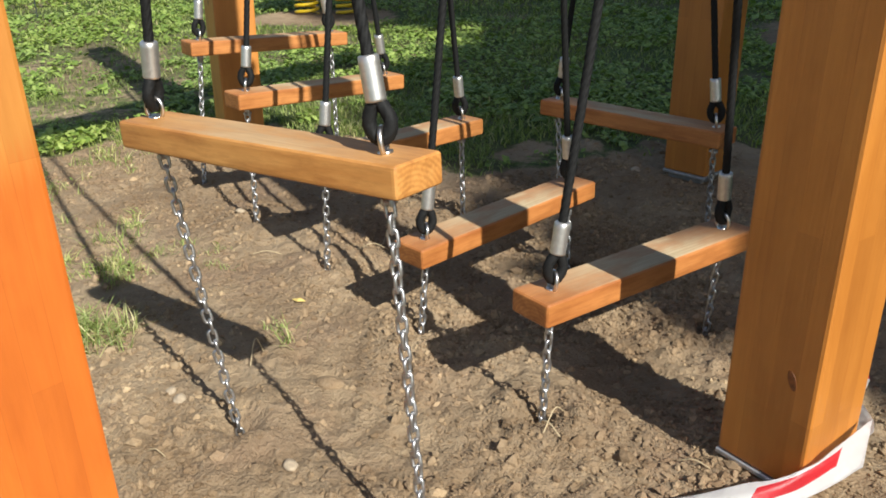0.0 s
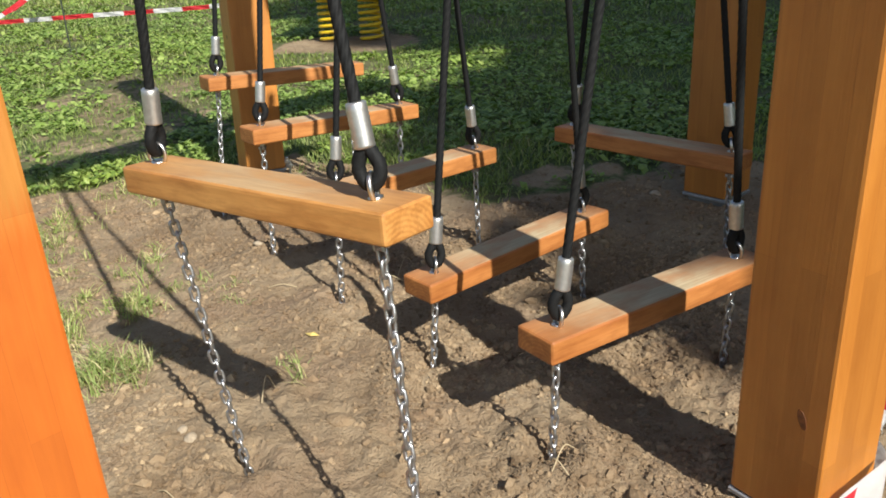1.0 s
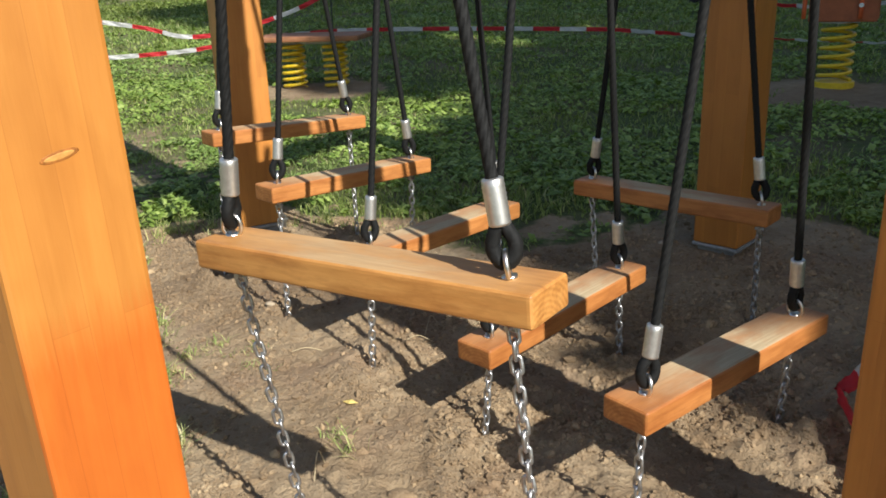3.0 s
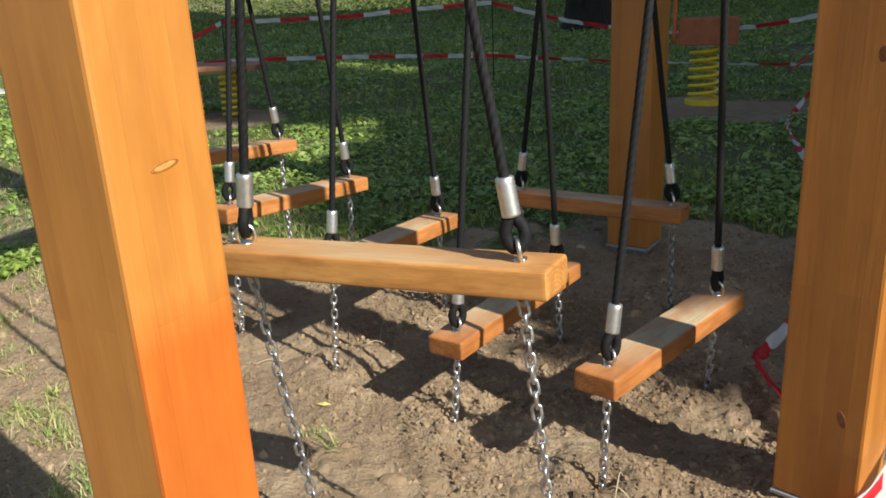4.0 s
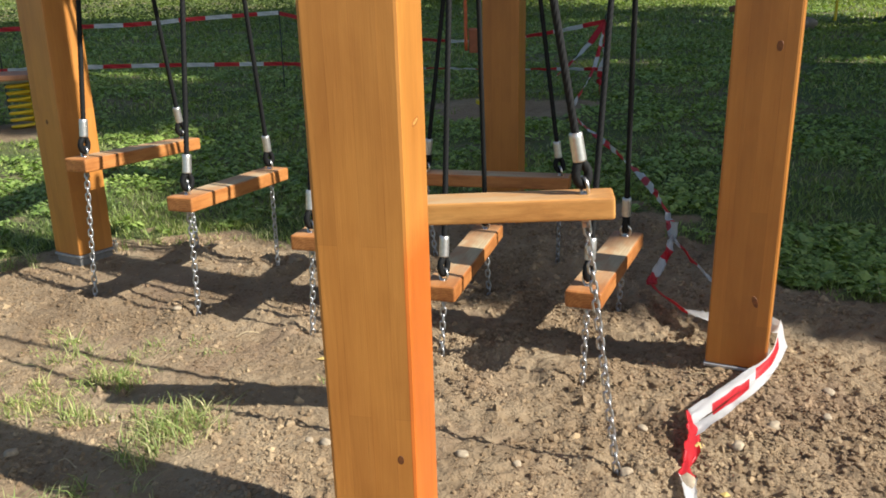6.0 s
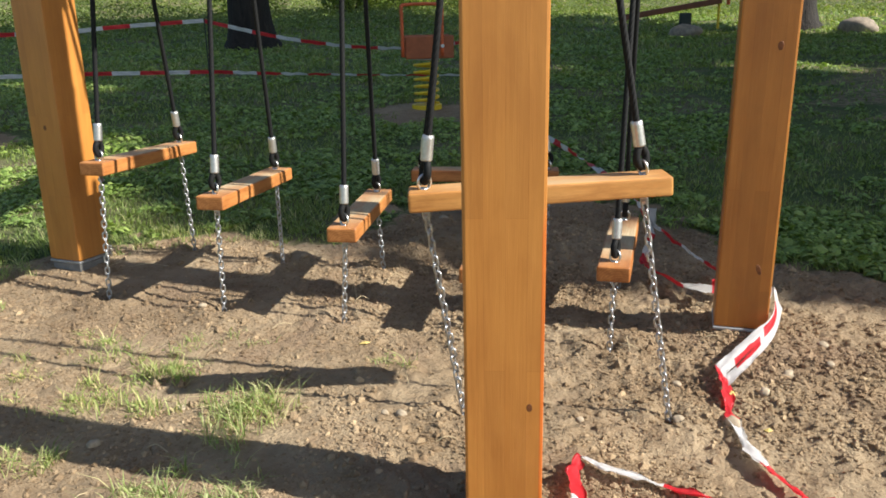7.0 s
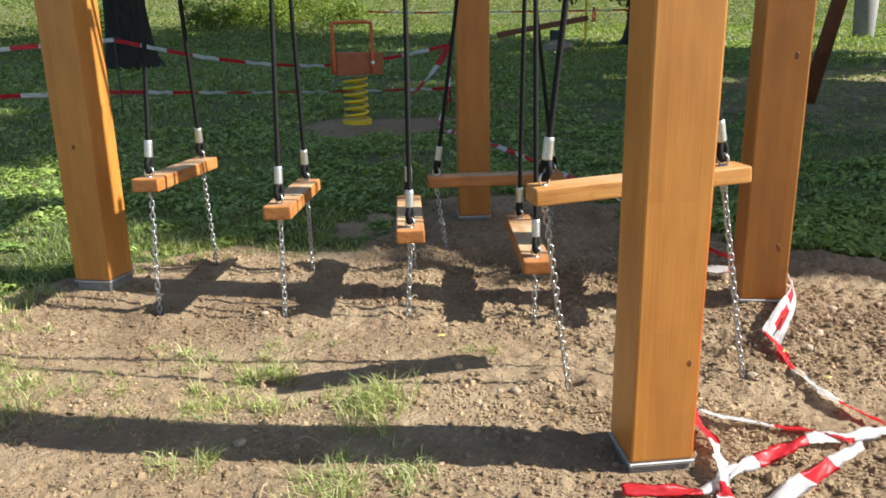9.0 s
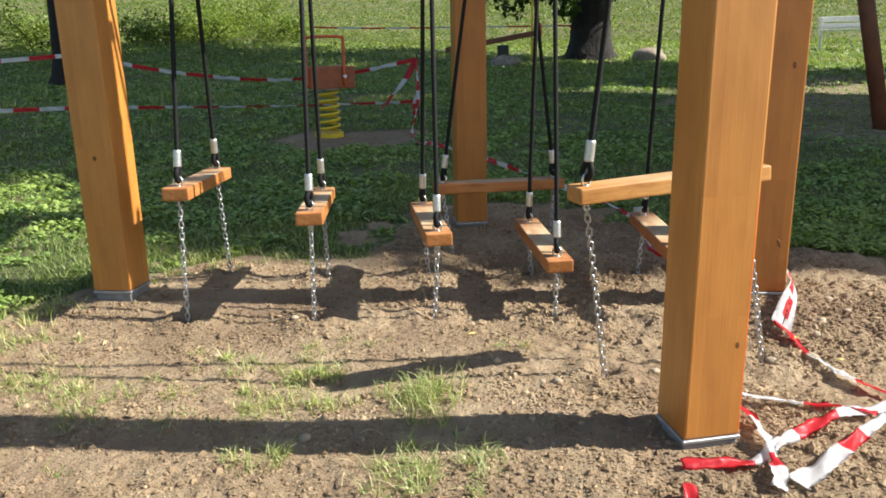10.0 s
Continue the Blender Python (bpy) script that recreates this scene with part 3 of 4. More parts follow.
# ---- the climbing frame: four posts, two crossing beams ----
POST, TOP = 0.155, 2.24
POSTS = {  # place at 0.4 m, turn, foot, and how far it leans in a metre
    "a": (-0.4918, 1.0301, 50.8, 0.034, -0.0175, -0.0237), "b": (0.6735, 1.2835, 38.5, 0.081, -0.0043, -0.0176),
    "c": (0.8713, 2.8471, 46.8, 0.122, -0.0054, -0.0105), "d": (-0.8367, 3.2944, 31.1, 0.112, 0.0034, 0.0157)}


def knot(parent, at, w, h, wood=knot_wood):
    bm = bmesh.new()
    bmesh.ops.create_uvsphere(bm, u_segments=14, v_segments=8, radius=1.0, matrix=at @ Matrix.Diagonal((w, h, 0.0002, 1)))
    part("knot", bm, wood, parent, "dark branch knot", smooth=True)


def post(key, label):
    x, y, yaw, z, lx, ly = POSTS[key]
    stand = pose(x + lx * (z - 0.4), y + ly * (z - 0.4), z, math.degrees(-ly), math.degrees(lx), 0) @ pose(0, 0, 0, 0, 0, yaw)
    ob = thing("post", stand, label, "post", "posts of the climbing frame")
    bm = bmesh.new()
    box(bm, (POST, POST, TOP - z), pose(0, 0, (TOP - z) / 2), 0.006, 2)
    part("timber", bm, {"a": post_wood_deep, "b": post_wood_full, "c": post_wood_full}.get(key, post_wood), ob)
    bm = bmesh.new()
    box(bm, (POST * 1.035, POST * 1.035, 0.01), pose(0, 0, -0.0062), 0.002, 1)
    part("base_plate", bm, plate_grey, ob, "flat galvanised steel plate")
    bm = bmesh.new()
    block = POST * (0.96 if key in "ad" else 0.86)
    box(bm, (block, block, 0.13), pose(0, 0, -0.0762), 0.004, 1)
    part("footing", bm, concrete, ob, "grey concrete footing sunk in the soil")
    return ob


post_a = post("a", "square orange-stained glulam post wound with barrier tape remnants")
post_b = post("b", "square orange-stained glulam post with dark knots and barrier tape")
post_c = post("c", "square orange-stained timber post standing in tree shade")
post_d = post("d", "square orange-stained timber post at the lawn edge")
h = POST / 2


def face_at(yaw):
    """The pose of a spot on the post's side that faces that way, from the post's own axis."""
    return pose(0, 0, 0, 0, 0, yaw) @ pose(h, 0, 0, 90, 0, 90)


for dx, dy in ((0.1, -0.06), (0.112, 0.02)):
    bm = bmesh.new()
    tube(bm, [(dx, dy, -0.06), (dx, dy, 0.018)], 0.006, 8)
    tube(bm, [(dx, dy, -0.004), (dx, dy, 0.006)], 0.011, 6)
    part("anchor_bolt", bm, steel, post_d, "threaded anchor bolt with nut")
knot(post_a, face_at(-90) @ pose(0.004, 0.822, 0, 0, 0, 8), 0.0215, 0.0055, knot_rim)
bm = bmesh.new()
bmesh.ops.create_uvsphere(bm, u_segments=14, v_segments=8, radius=1.0, matrix=face_at(-90) @ pose(0.004, 0.822, 0.0003, 0, 0, 8) @ Matrix.Diagonal((0.0175, 0.0034, 0.0004, 1)))
part("knot", bm, pale_knot, post_a, "pale slit in a branch knot", smooth=True)
knot(post_a, face_at(180) @ pose(0.05, 0.25, 0), 0.006, 0.009)
knot(post_b, face_at(180) @ pose(0.035, 0.19, 0, 0, 0, 20), 0.007, 0.017)
knot(post_b, face_at(180) @ pose(0.032, 0.84, 0), 0.008, 0.013)
knot(post_d, face_at(180) @ pose(0.0, 0.52, 0), 0.008, 0.01)


def beam(name, p, q, z, label, cut=(0.0, 0.0)):
    p, q = Vector((*p, z)), Vector((*q, z))
    d = q - p
    ob = thing(name, Matrix.Translation((p + q) / 2) @ pose(0, 0, 0, 0, 0, math.degrees(math.atan2(d.y, d.x))), label, "beam", "top beams of the climbing frame")
    bm = bmesh.new()
    box(bm, (d.length - cut[0] - cut[1], 0.12, 0.15), pose((cut[0] - cut[1]) / 2, 0, 0), 0.006)
    part("timber", bm, beam_wood, ob)
    for sx in (-1, 1):
        bm = bmesh.new()
        box(bm, (0.12, 0.006, 0.09), pose(sx * (d.length / 2 - 0.1), 0.0632, 0), 0.001, 1)
        part("bracket", bm, plate_grey, ob, "flat steel fixing plate")
    return ob


def xy(key):
    x, y, _, _, lx, ly = POSTS[key]
    return x + lx * 1.76, y + ly * 1.76


MID = (0.19, 1.94)
BEAM_Z = 2.16
def aside(p, dx, dy):
    return p[0] + dx, p[1] + dy


beam("long_beam", aside(xy("d"), -0.044, -0.033), aside(xy("b"), -0.044, -0.033), BEAM_Z, "long orange-stained top beam between two posts", (0.085, 0.085))
beam("short_beam", xy("a"), MID, BEAM_Z, "short orange-stained beam from post to crossing", (0.085, 0.07))
beam("short_beam", xy("c"), MID, BEAM_Z, "short orange-stained beam from post to crossing", (0.085, 0.07))

# ---- hanging steps ----
STEPS = {  # middle, turn, top of the two ends, half rope spacing, where the ropes meet
    "1": ((-0.181, 1.281), -34.6, 0.624, 0.652, 0.274, (-0.25, 1.31), 0.62, plank_new, "pale honey-coloured plank step, scuffed on top, beside a post"),
    "2": ((0.572, 2.447), -41.3, 0.408, 0.406, 0.26, (0.54, 2.39), 0.595, plank_red, "brown-orange plank step hanging in tree shade"),
    "3": ((-0.62, 3.014), 39.3, 0.553, 0.536, 0.25, (-0.63, 2.94), 0.592, plank_wood, "orange plank step with rope shadows, at the lawn edge"),
    "4": ((-0.368, 2.628), 42.8, 0.464, 0.449, 0.25, (-0.37, 2.6), 0.595, plank_wood, "orange plank step with dirty scuffed top"),
    "5": ((-0.09, 2.2985), 47.0, 0.376, 0.377, 0.25, (-0.09, 2.26), 0.59, plank_wood, "orange plank step with muddy worn middle"),
    "6": ((0.197, 1.971), 45.7, 0.266, 0.290, 0.25, (0.2, 1.95), 0.605, plank_red, "reddish orange plank step hanging low at the crossing"),
    "7": ((0.4735, 1.613), 39.5, 0.306, 0.309, 0.25, (0.5, 1.585), 0.61, plank_red, "reddish orange plank step with dusty top, close to a post"),
}
THICK, WIDE = 0.047, 0.097
INSET = {"b1": 0.023, "a1": 0.002}     # eyes set in from the usual place
HEAD_SHIFT = {"b1": 0.024, "a7": 0.016}     # along the step, where a rope meets the beam
FACING = {"a1": 78, "b1": -5, "a3": 35, "a4": 10, "b7": 40, "b2": -12}     # how the rope eyes are turned


def link_mesh():
    bm = bmesh.new()
    path = []
    for k in range(14):
        a = 2 * math.pi * k / 14
        path.append((0.0072 * math.cos(a), 0, 0.0072 * math.sin(a) + (0.0063 if math.sin(a) > 0 else -0.0063)))
    tube(bm, path, 0.0031, 6, True)
    me = mesh_of(bm, "link", True)
    me.materials.append(zinc)
    return me


LINK = link_mesh()
PITCH = 0.0212


def chain(parent, start, end, inverse, label):
    """A short-link chain from the step's underside down into the soil; the links are pieces of the chain."""
    start, end = Vector(start), Vector(end)
    d = end - start
    n = int(d.length / PITCH) + 3
    turn = d.to_track_quat("-Z", "X").to_matrix().to_4x4()
    bm = bmesh.new()
    box(bm, (0.02, 0.006, 0.03), pose(0, 0, -0.012), 0.002, 1)
    tube(bm, [(0, -0.011, -0.02), (0, 0.011, -0.02)], 0.005, 8)
    body = part("chain", bm, zinc, parent, label, inverse @ Matrix.Translation(start) @ turn)
    for k in range(n):
        sag = 0.004 * math.sin(3.1 * k / n) * (1 if k % 2 else -1) * 0.4
        part("link", LINK, zinc, body, "", pose(sag, 0, -0.03 - PITCH * k, 0, 3 * math.sin(k * 1.7), 90 * (k % 2) + 38 + 7 * math.sin(k * 0.9)))
    return body


def rope(parent, foot, head, inverse, facing):
    """A black twisted rope with a pressed sleeve and an eye round a steel ring, rising from the step to the beam."""
    foot, head = Vector(foot), Vector(head)
    d = (head - foot).normalized()
    n = 190
    path = [foot + d * (0.124) + (head - foot - d * 0.124) * (k / n) for k in range(n + 1)]
    bm = bmesh.new()
    tube(bm, path, 0.0086, 24, False, 6, 0.17, 0.115)
    ob = part("rope", bm, rope_black, parent, "black six-strand twisted rope", inverse, smooth=True)
    axis = Matrix.Translation(foot) @ Vector((0, 0, 1)).rotation_difference(d).to_matrix().to_4x4() @ pose(0, 0, 0, 0, 0, facing)
    bm = bmesh.new()
    rings = [(0.067, 0.0122), (0.0685, 0.0143)]
    for k in range(9):      # press marks
        rings += [(0.0715 + 0.0058 * k, 0.0149), (0.074 + 0.0058 * k, 0.0141)]
    rings += [(0.1262, 0.0143), (0.128, 0.0122)]
    tube(bm, [(0, 0, z) for z, _ in rings], [r for _, r in rings], 20)
    part("sleeve", bm, alu, ob, "pressed aluminium sleeve", axis, smooth=True)
    bm = bmesh.new()
    loop = []
    for k in range(22):
        a = 2 * math.pi * k / 22
        w = 0.015 * math.sin(a) * (1.0 if math.cos(a) < 0 else 1 - 0.5 * math.cos(a))
        loop.append((w, 0, 0.0435 + 0.0262 * math.cos(a)))
    tube(bm, loop, 0.0102, 16, True, 6, 0.14, 0.1)
    part("eye", bm, rope_black, ob, "black rope eye", axis, smooth=True)
    bm = bmesh.new()
    ring = [(0.0, 0.016 * math.cos(2 * math.pi * k / 20), 0.0145 + 0.019 * math.sin(2 * math.pi * k / 20)) for k in range(20)]
    tube(bm, ring, 0.0038, 8, True)
    tube(bm, [(0, 0, -0.004), (0, 0, 0.002)], 0.011, 14)
    part("eye_bolt", bm, steel, ob, "bright steel eye bolt", axis, smooth=True)
    bm = bmesh.new()
    tube(bm, [head - d * 0.06, head], 0.0145, 16)
    part("sleeve", bm, alu, ob, "pressed aluminium sleeve")
    return ob


def hanging_step(key):
    (cx, cy), yaw, z0, z1, half, (tx, ty), long, wood, label = STEPS[key]
    tilt = math.degrees(math.atan2(z1 - z0, long))
    at = Matrix.Translation((cx, cy, (z0 + z1) / 2)) @ pose(0, 0, 0, 0, 0, yaw) @ pose(0, 0, 0, 0, -tilt, 0)
    ob = thing("hanging_step", at, label, "swing step", "steps hanging in the climbing frame")
    inv = at.inverted()
    bm = bmesh.new()
    box(bm, (long, WIDE, THICK), pose(0, 0, -THICK / 2), 0.0075, 3)
    part("plank", bm, wood, ob)
    across = Vector((math.cos(radians(yaw)), math.sin(radians(yaw)), 0))
    for s, tag in ((-1, "a"), (1, "b")):
        out = s * (half - INSET.get(tag + key, 0.0))
        foot = at @ Vector((out, 0, 0.001))
        head = Vector((tx, ty, BEAM_Z - 0.075)) + across * (0.035 * s + HEAD_SHIFT.get(tag + key, 0.0))
        rope(ob, foot, head, inv, FACING.get(tag + key, 20))
        fx, fy = CHAIN_FEET[tag + key]
        chain(ob, at @ Vector((out, 0, -THICK)), (fx, fy, float(slope(fx, fy)) - 0.0), inv, "short-link galvanised chain")
    return ob


for key in STEPS:
    hanging_step(key)

# ---- barrier tape ----


def ribbon(name, points, label, group="", width=0.062, roll=(0.0,), stripe=0.2, start=0.0, steps=10, red=None, crumple=0.0, widen=1.0):
    """A strip of striped tape through the points; roll: its turn about its run in degrees, from upright, spread along the strip."""
    path = smooth_path(points, steps)
    fine = [path[0]]
    for p in path[1:]:
        gap = (p - fine[-1]).length
        k = max(1, int(gap / (0.007 if crumple else 0.018)))
        a = fine[-1]
        fine += [a.lerp(p, (j + 1) / k) for j in range(k)]
    n = len(fine)
    bm = bmesh.new()
    rows, run, runs = [], 0.0, []
    for i, p in enumerate(fine):
        d = (fine[min(i + 1, n - 1)] - fine[max(i - 1, 0)]).normalized()
        if i:
            run += (p - fine[i - 1]).length
        runs.append(run)
        f = i / (n - 1) * (len(roll) - 1)
        j = min(int(f), len(roll) - 2) if len(roll) > 1 else 0
        r = roll[j] + (roll[j + 1] - roll[j]) * (f - j) if len(roll) > 1 else roll[0]
        r += 7 * math.sin(run * 21) + 5 * math.sin(run * 53 + 1)
        side = d.cross(Vector((0, 0, 1)))
        side = side.normalized() if side.length > 0.05 else d.orthogonal().normalized()
        up = side.cross(d).normalized()
        w = up * math.cos(radians(r)) + side * math.sin(radians(r))
        q = w.cross(d)
        ww = width * (1 + crumple * (1.1 * float(field(run, start, 0.035, 51)) + 0.7 * float(field(run, start, 0.012, 52)) - 1.1))
        ww *= 1 + (widen - 1) * i / (n - 1)
        fold = crumple * 0.014
        row = []
        for k in (-0.5, -0.3, -0.1, 0.1, 0.3, 0.5):
            row.append(bm.verts.new(p + w * (k * ww) + q * (0.004 * math.sin(run * 40 + k * 5) + fold * (float(field(run + 3 * k, k * 2, 0.022, 53)) - 0.5))))
        rows.append(row)
    faces = []
    for i in range(n - 1):
        for k in range(5):
            f = bm.faces.new((rows[i][k], rows[i][k + 1], rows[i + 1][k + 1], rows[i + 1][k]))
            f.material_index = int((runs[i] + start) / stripe) % 2 if red is None else 1 - any(lo <= runs[i] < hi for lo, hi in red)
            f.smooth = True
    bmesh.ops.solidify(bm, geom=bm.faces[:], thickness=0.0004)
    me = bpy.data.meshes.new(name)
    bm.to_mesh(me)
    bm.free()
    me.materials.append(tape_red)
    me.materials.append(tape_white)
    return tagged(new(name, me), label, "barrier tape", group)


def gz(x, y, up=0.0):
    return (x, y, float(height(x, y)) + up)


STAKES = ((-3.62, 7.0, 0.86), (-1.05, 7.4, 0.92), (1.33, 7.65, 0.99), (3.42, 5.43, 0.9))
for x, y, z in STAKES:
    bm = bmesh.new()
    g = float(height(x, y))
    tube(bm, [(x, y, g - 0.1), (x, y, z)], 0.006, 8)
    tube(bm, [(x, y, z), (x + 0.03, y, z + 0.015), (x + 0.045, y, z - 0.01)], 0.005, 6)
    solid("tape_stake", bm, dark_rod, "thin dark steel stake holding barrier tape", "stake", group="stakes of the barrier")
G = "barrier tape round the lawn"
S = "red and white striped barrier tape strung between stakes"
ribbon("barrier_tape", [(-7.0, 6.3, 0.62), (-5.2, 6.7, 0.6), (-3.62, 7.0, 0.8)], S, G, 0.036, (0, 10), 0.24)
ribbon("barrier_tape", [(-3.62, 7.0, 0.85), (-2.7, 7.3, 0.68), (-2.3, 7.35, 0.58), (-1.9, 7.4, 0.61), (-1.4, 7.4, 0.75), (-1.05, 7.4, 0.9)], S, G, 0.036, (0, 15, -10, 0), 0.24)
ribbon("barrier_tape", [(-1.05, 7.4, 0.9), (0.0, 7.5, 0.905), (0.5, 7.55, 0.935), (1.33, 7.65, 0.97)], S, G, 0.036, (0, 12, -6, 0), 0.24)
ribbon("barrier_tape", [(1.33, 7.65, 0.965), (1.9, 7.0, 0.79), (2.5, 6.4, 0.70), (3.0, 5.9, 0.74), (3.42, 5.43, 0.85)], S, G, 0.036, (0, 25, 50, 10), 0.24)
ribbon("barrier_tape", [(-7.0, 6.25, 0.4), (-5.0, 6.7, 0.4), (-3.62, 7.0, 0.43)], S, G, 0.036, (0, 10), 0.24)
ribbon("barrier_tape", [(-3.62, 7.0, 0.43), (-2.4, 7.25, 0.46), (-1.8, 7.33, 0.53), (-1.05, 7.4, 0.58), (0.0, 7.5, 0.56), (1.33, 7.65, 0.5)], S, G, 0.036, (0, 20, 0), 0.24)
ribbon("barrier_tape", [(1.33, 7.65, 0.5), (1.95, 7.0, 0.475), (2.7, 6.2, 0.46), (3.42, 5.43, 0.465)], S, G, 0.036, (10, 55, 70, 40), 0.24)
ribbon("barrier_tape", [(3.42, 5.43, 0.86), (3.41, 5.42, 0.62), (3.4, 5.45, 0.4), (3.39, 5.44, 0.15)], "loose end of striped barrier tape hanging from a stake", G, 0.055, (0, 40, 160, 200), 0.2)
ribbon("barrier_tape", [(3.42, 5.43, 0.85), (3.28, 5.45, 0.68), (3.1, 5.5, 0.5), (2.98, 5.5, 0.42)], "loose end of striped barrier tape hanging from a stake", G, 0.055, (30, 80, 120), 0.2)
ribbon("barrier_tape", [(-3.62, 7.0, 0.8), (-3.72, 6.7, 0.62), (-3.95, 6.4, 0.44), (-4.3, 6.2, 0.3)], "loose end of striped barrier tape hanging from a stake", G, 0.055, (30, 60, 120), 0.2)
ribbon("barrier_tape", [(3.42, 5.43, 0.84), (3.1, 5.15, 0.5), (2.66, 4.83, 0.24), (2.3, 4.25, 0.26), (1.95, 3.5, 0.24), (1.7, 2.93, 0.2), (1.36, 2.36, 0.19), (1.09, 2.01, 0.185)],
       "twisted barrier tape drooping from the stake to the post", G, 0.034, (0, 140, 300, 420, 560, 700, 840), 0.13)
K = "tape tied about the posts"
ribbon("barrier_tape", [(1.09, 2.01, 0.18), (0.96, 1.9, 0.16), (0.85, 1.83, 0.13), (0.79, 1.78, 0.12)], "crumpled barrier tape trailing on the soil", K, 0.036, (20, 50, 70), 0.1, 0.1, crumple=0.4)
ribbon("barrier_tape", [(0.79, 1.78, 0.12), (0.765, 1.66, 0.105), (0.76, 1.53, 0.1), (0.755, 1.42, 0.13)], "crumpled barrier tape trailing on the soil", K, 0.044, (40, 50, 30), 0.2, 0.0, crumple=0.4)
ribbon("barrier_tape", [(1.09, 2.01, 0.18), (1.0, 1.8, 0.155), (0.93, 1.6, 0.13), (0.83, 1.39, 0.14)], "barrier tape stretched from the knot to the post", K, 0.036, (20, 50, 40), 0.16, 0.22, crumple=0.4)
ribbon("barrier_tape", [(1.085, 2.0, 0.17), (1.09, 2.01, 0.205), (1.095, 2.015, 0.24)], "white knotted end of barrier tape", K, 0.045, (0, 40), 0.5, 0.5)
ribbon("barrier_tape", [(0.70, 1.415, 0.15), (0.775, 1.35, 0.152), (0.8, 1.262, 0.148)], "barrier tape going round behind the post", K, 0.05, (0, 0, 5), red=((0.0, 0.09),), crumple=0.3)


def folded_band(inner, outer, label):
    """A doubled strip of tape spread between two edges: white hems, and red blocks that change sides half way."""
    a, b = smooth_path(inner, 14), smooth_path(outer, 14)
    n, across = len(a), (0.0, 0.1, 0.22, 0.36, 0.5, 0.56, 0.7, 0.84, 1.0)
    bm = bmesh.new()
    rows = []
    for i, (p, q) in enumerate(zip(a, b)):
        row = []
        for j, k in enumerate(across):
            v = p.lerp(q, k)
            v.z += 0.007 * (float(field(i * 0.011 + j, j * 0.4, 0.03, 61)) - 0.5) - 0.006 * math.sin(math.pi * k) + (0.006 if 0.2 < k < 0.5 else 0.0)
            row.append(bm.verts.new(v))
        rows.append(row)
    for i in range(n - 1):
        f = i / (n - 1)
        for j in range(len(across) - 1):
            if f > 0.58 and j == 4 and f < 0.94:      # the gap between the two layers
                continue
            face = bm.faces.new((rows[i][j], rows[i][j + 1], rows[i + 1][j + 1], rows[i + 1][j]))
            red = (0.12 < f < 0.47 and 1 <= j <= 3) or (0.5 < f < 0.82 and 3 <= j <= 5)
            face.material_index = 0 if red else 1
            face.smooth = True
    bmesh.ops.solidify(bm, geom=bm.faces[:], thickness=0.0004)
    me = bpy.data.meshes.new("barrier_tape")
    bm.to_mesh(me)
    bm.free()
    me.materials.append(tape_red)
    me.materials.append(tape_white)
    return tagged(new("barrier_tape", me), label, "barrier tape", K)


folded_band([(0.792, 1.254, 0.176), (0.653, 1.162, 0.14), (0.51, 1.15, 0.104), (0.342, 1.124, 0.074)],
            [(0.765, 1.2, 0.118), (0.615, 1.125, 0.092), (0.435, 1.075, 0.073), (0.291, 1.042, 0.056)], "white-edged folded barrier tape slung from the post foot")
ribbon("barrier_tape", [(0.335, 1.115, 0.068), gz(0.3, 1.06, 0.025), gz(0.25, 1.015, 0.018), gz(0.185, 0.958, 0.016), gz(0.12, 0.875, 0.016), gz(0.067, 0.79, 0.02), gz(0.024, 0.652, 0.02)],
       "striped barrier tape lying on the soil", K, 0.036, (35, 60, 75, 65, 60), red=((0.0, 0.24), (0.43, 0.7)), crumple=0.55)
ribbon("barrier_tape", [gz(0.06, 0.6, 0.02), gz(-0.012, 0.643, 0.018), gz(-0.12, 0.705, 0.02), gz(-0.214, 0.76, 0.02), gz(-0.3, 0.79, 0.02), gz(-0.378, 0.815, 0.018), gz(-0.46, 0.843, 0.02), gz(-0.565, 0.862, 0.018), gz(-0.686, 0.992, 0.016)],
       "crossing striped barrier tape lying on the soil", K, 0.036, (70, 60, 75, 60, 85, 55), red=((0.0, 0.06), (0.31, 0.49), (0.68, 0.95)), crumple=0.55)
ribbon("barrier_tape", [gz(-0.26, 1.03, 0.02), gz(-0.225, 0.94, 0.018), gz(-0.184, 0.857, 0.018), gz(-0.15, 0.77, 0.018), gz(-0.128, 0.68, 0.02)],
       "striped barrier tape lying on the soil", K, 0.038, (60, 75, 65), red=((0.185, 0.5),), crumple=0.55)
ribbon("barrier_tape", [gz(-0.265, 1.03, 0.02), gz(-0.319, 0.998, 0.025), gz(-0.373, 0.928, 0.022), gz(-0.45, 0.872, 0.03), gz(-0.526, 0.823, 0.026), gz(-0.574, 0.796, 0.018), gz(-0.66, 0.765, 0.016)],
       "striped barrier tape lying by the post foot", K, 0.038, (40, 65, 60, 75), red=((0.0, 0.15), (0.33, 0.38)), crumple=0.55)
ribbon("barrier_tape", [gz(-0.125, 0.66, 0.022), gz(-0.21, 0.675, 0.02), gz(-0.296, 0.689, 0.018), gz(-0.43, 0.712, 0.016), gz(-0.52, 0.73, 0.014), gz(-0.6, 0.745, 0.012)],
       "mostly white barrier tape spread flat on the soil", K, 0.026, (50, 65, 80, 86), red=((0.13, 0.24),), crumple=0.25, widen=2.4)
ribbon("barrier_tape", [gz(-0.78, 0.93, 0.02), gz(-0.83, 0.91, 0.05), gz(-0.88, 0.88, 0.02)], "red folded scrap of barrier tape", K, 0.031, (60, 80), 0.5, 0.0)

# ---- spring rider, spring board ----


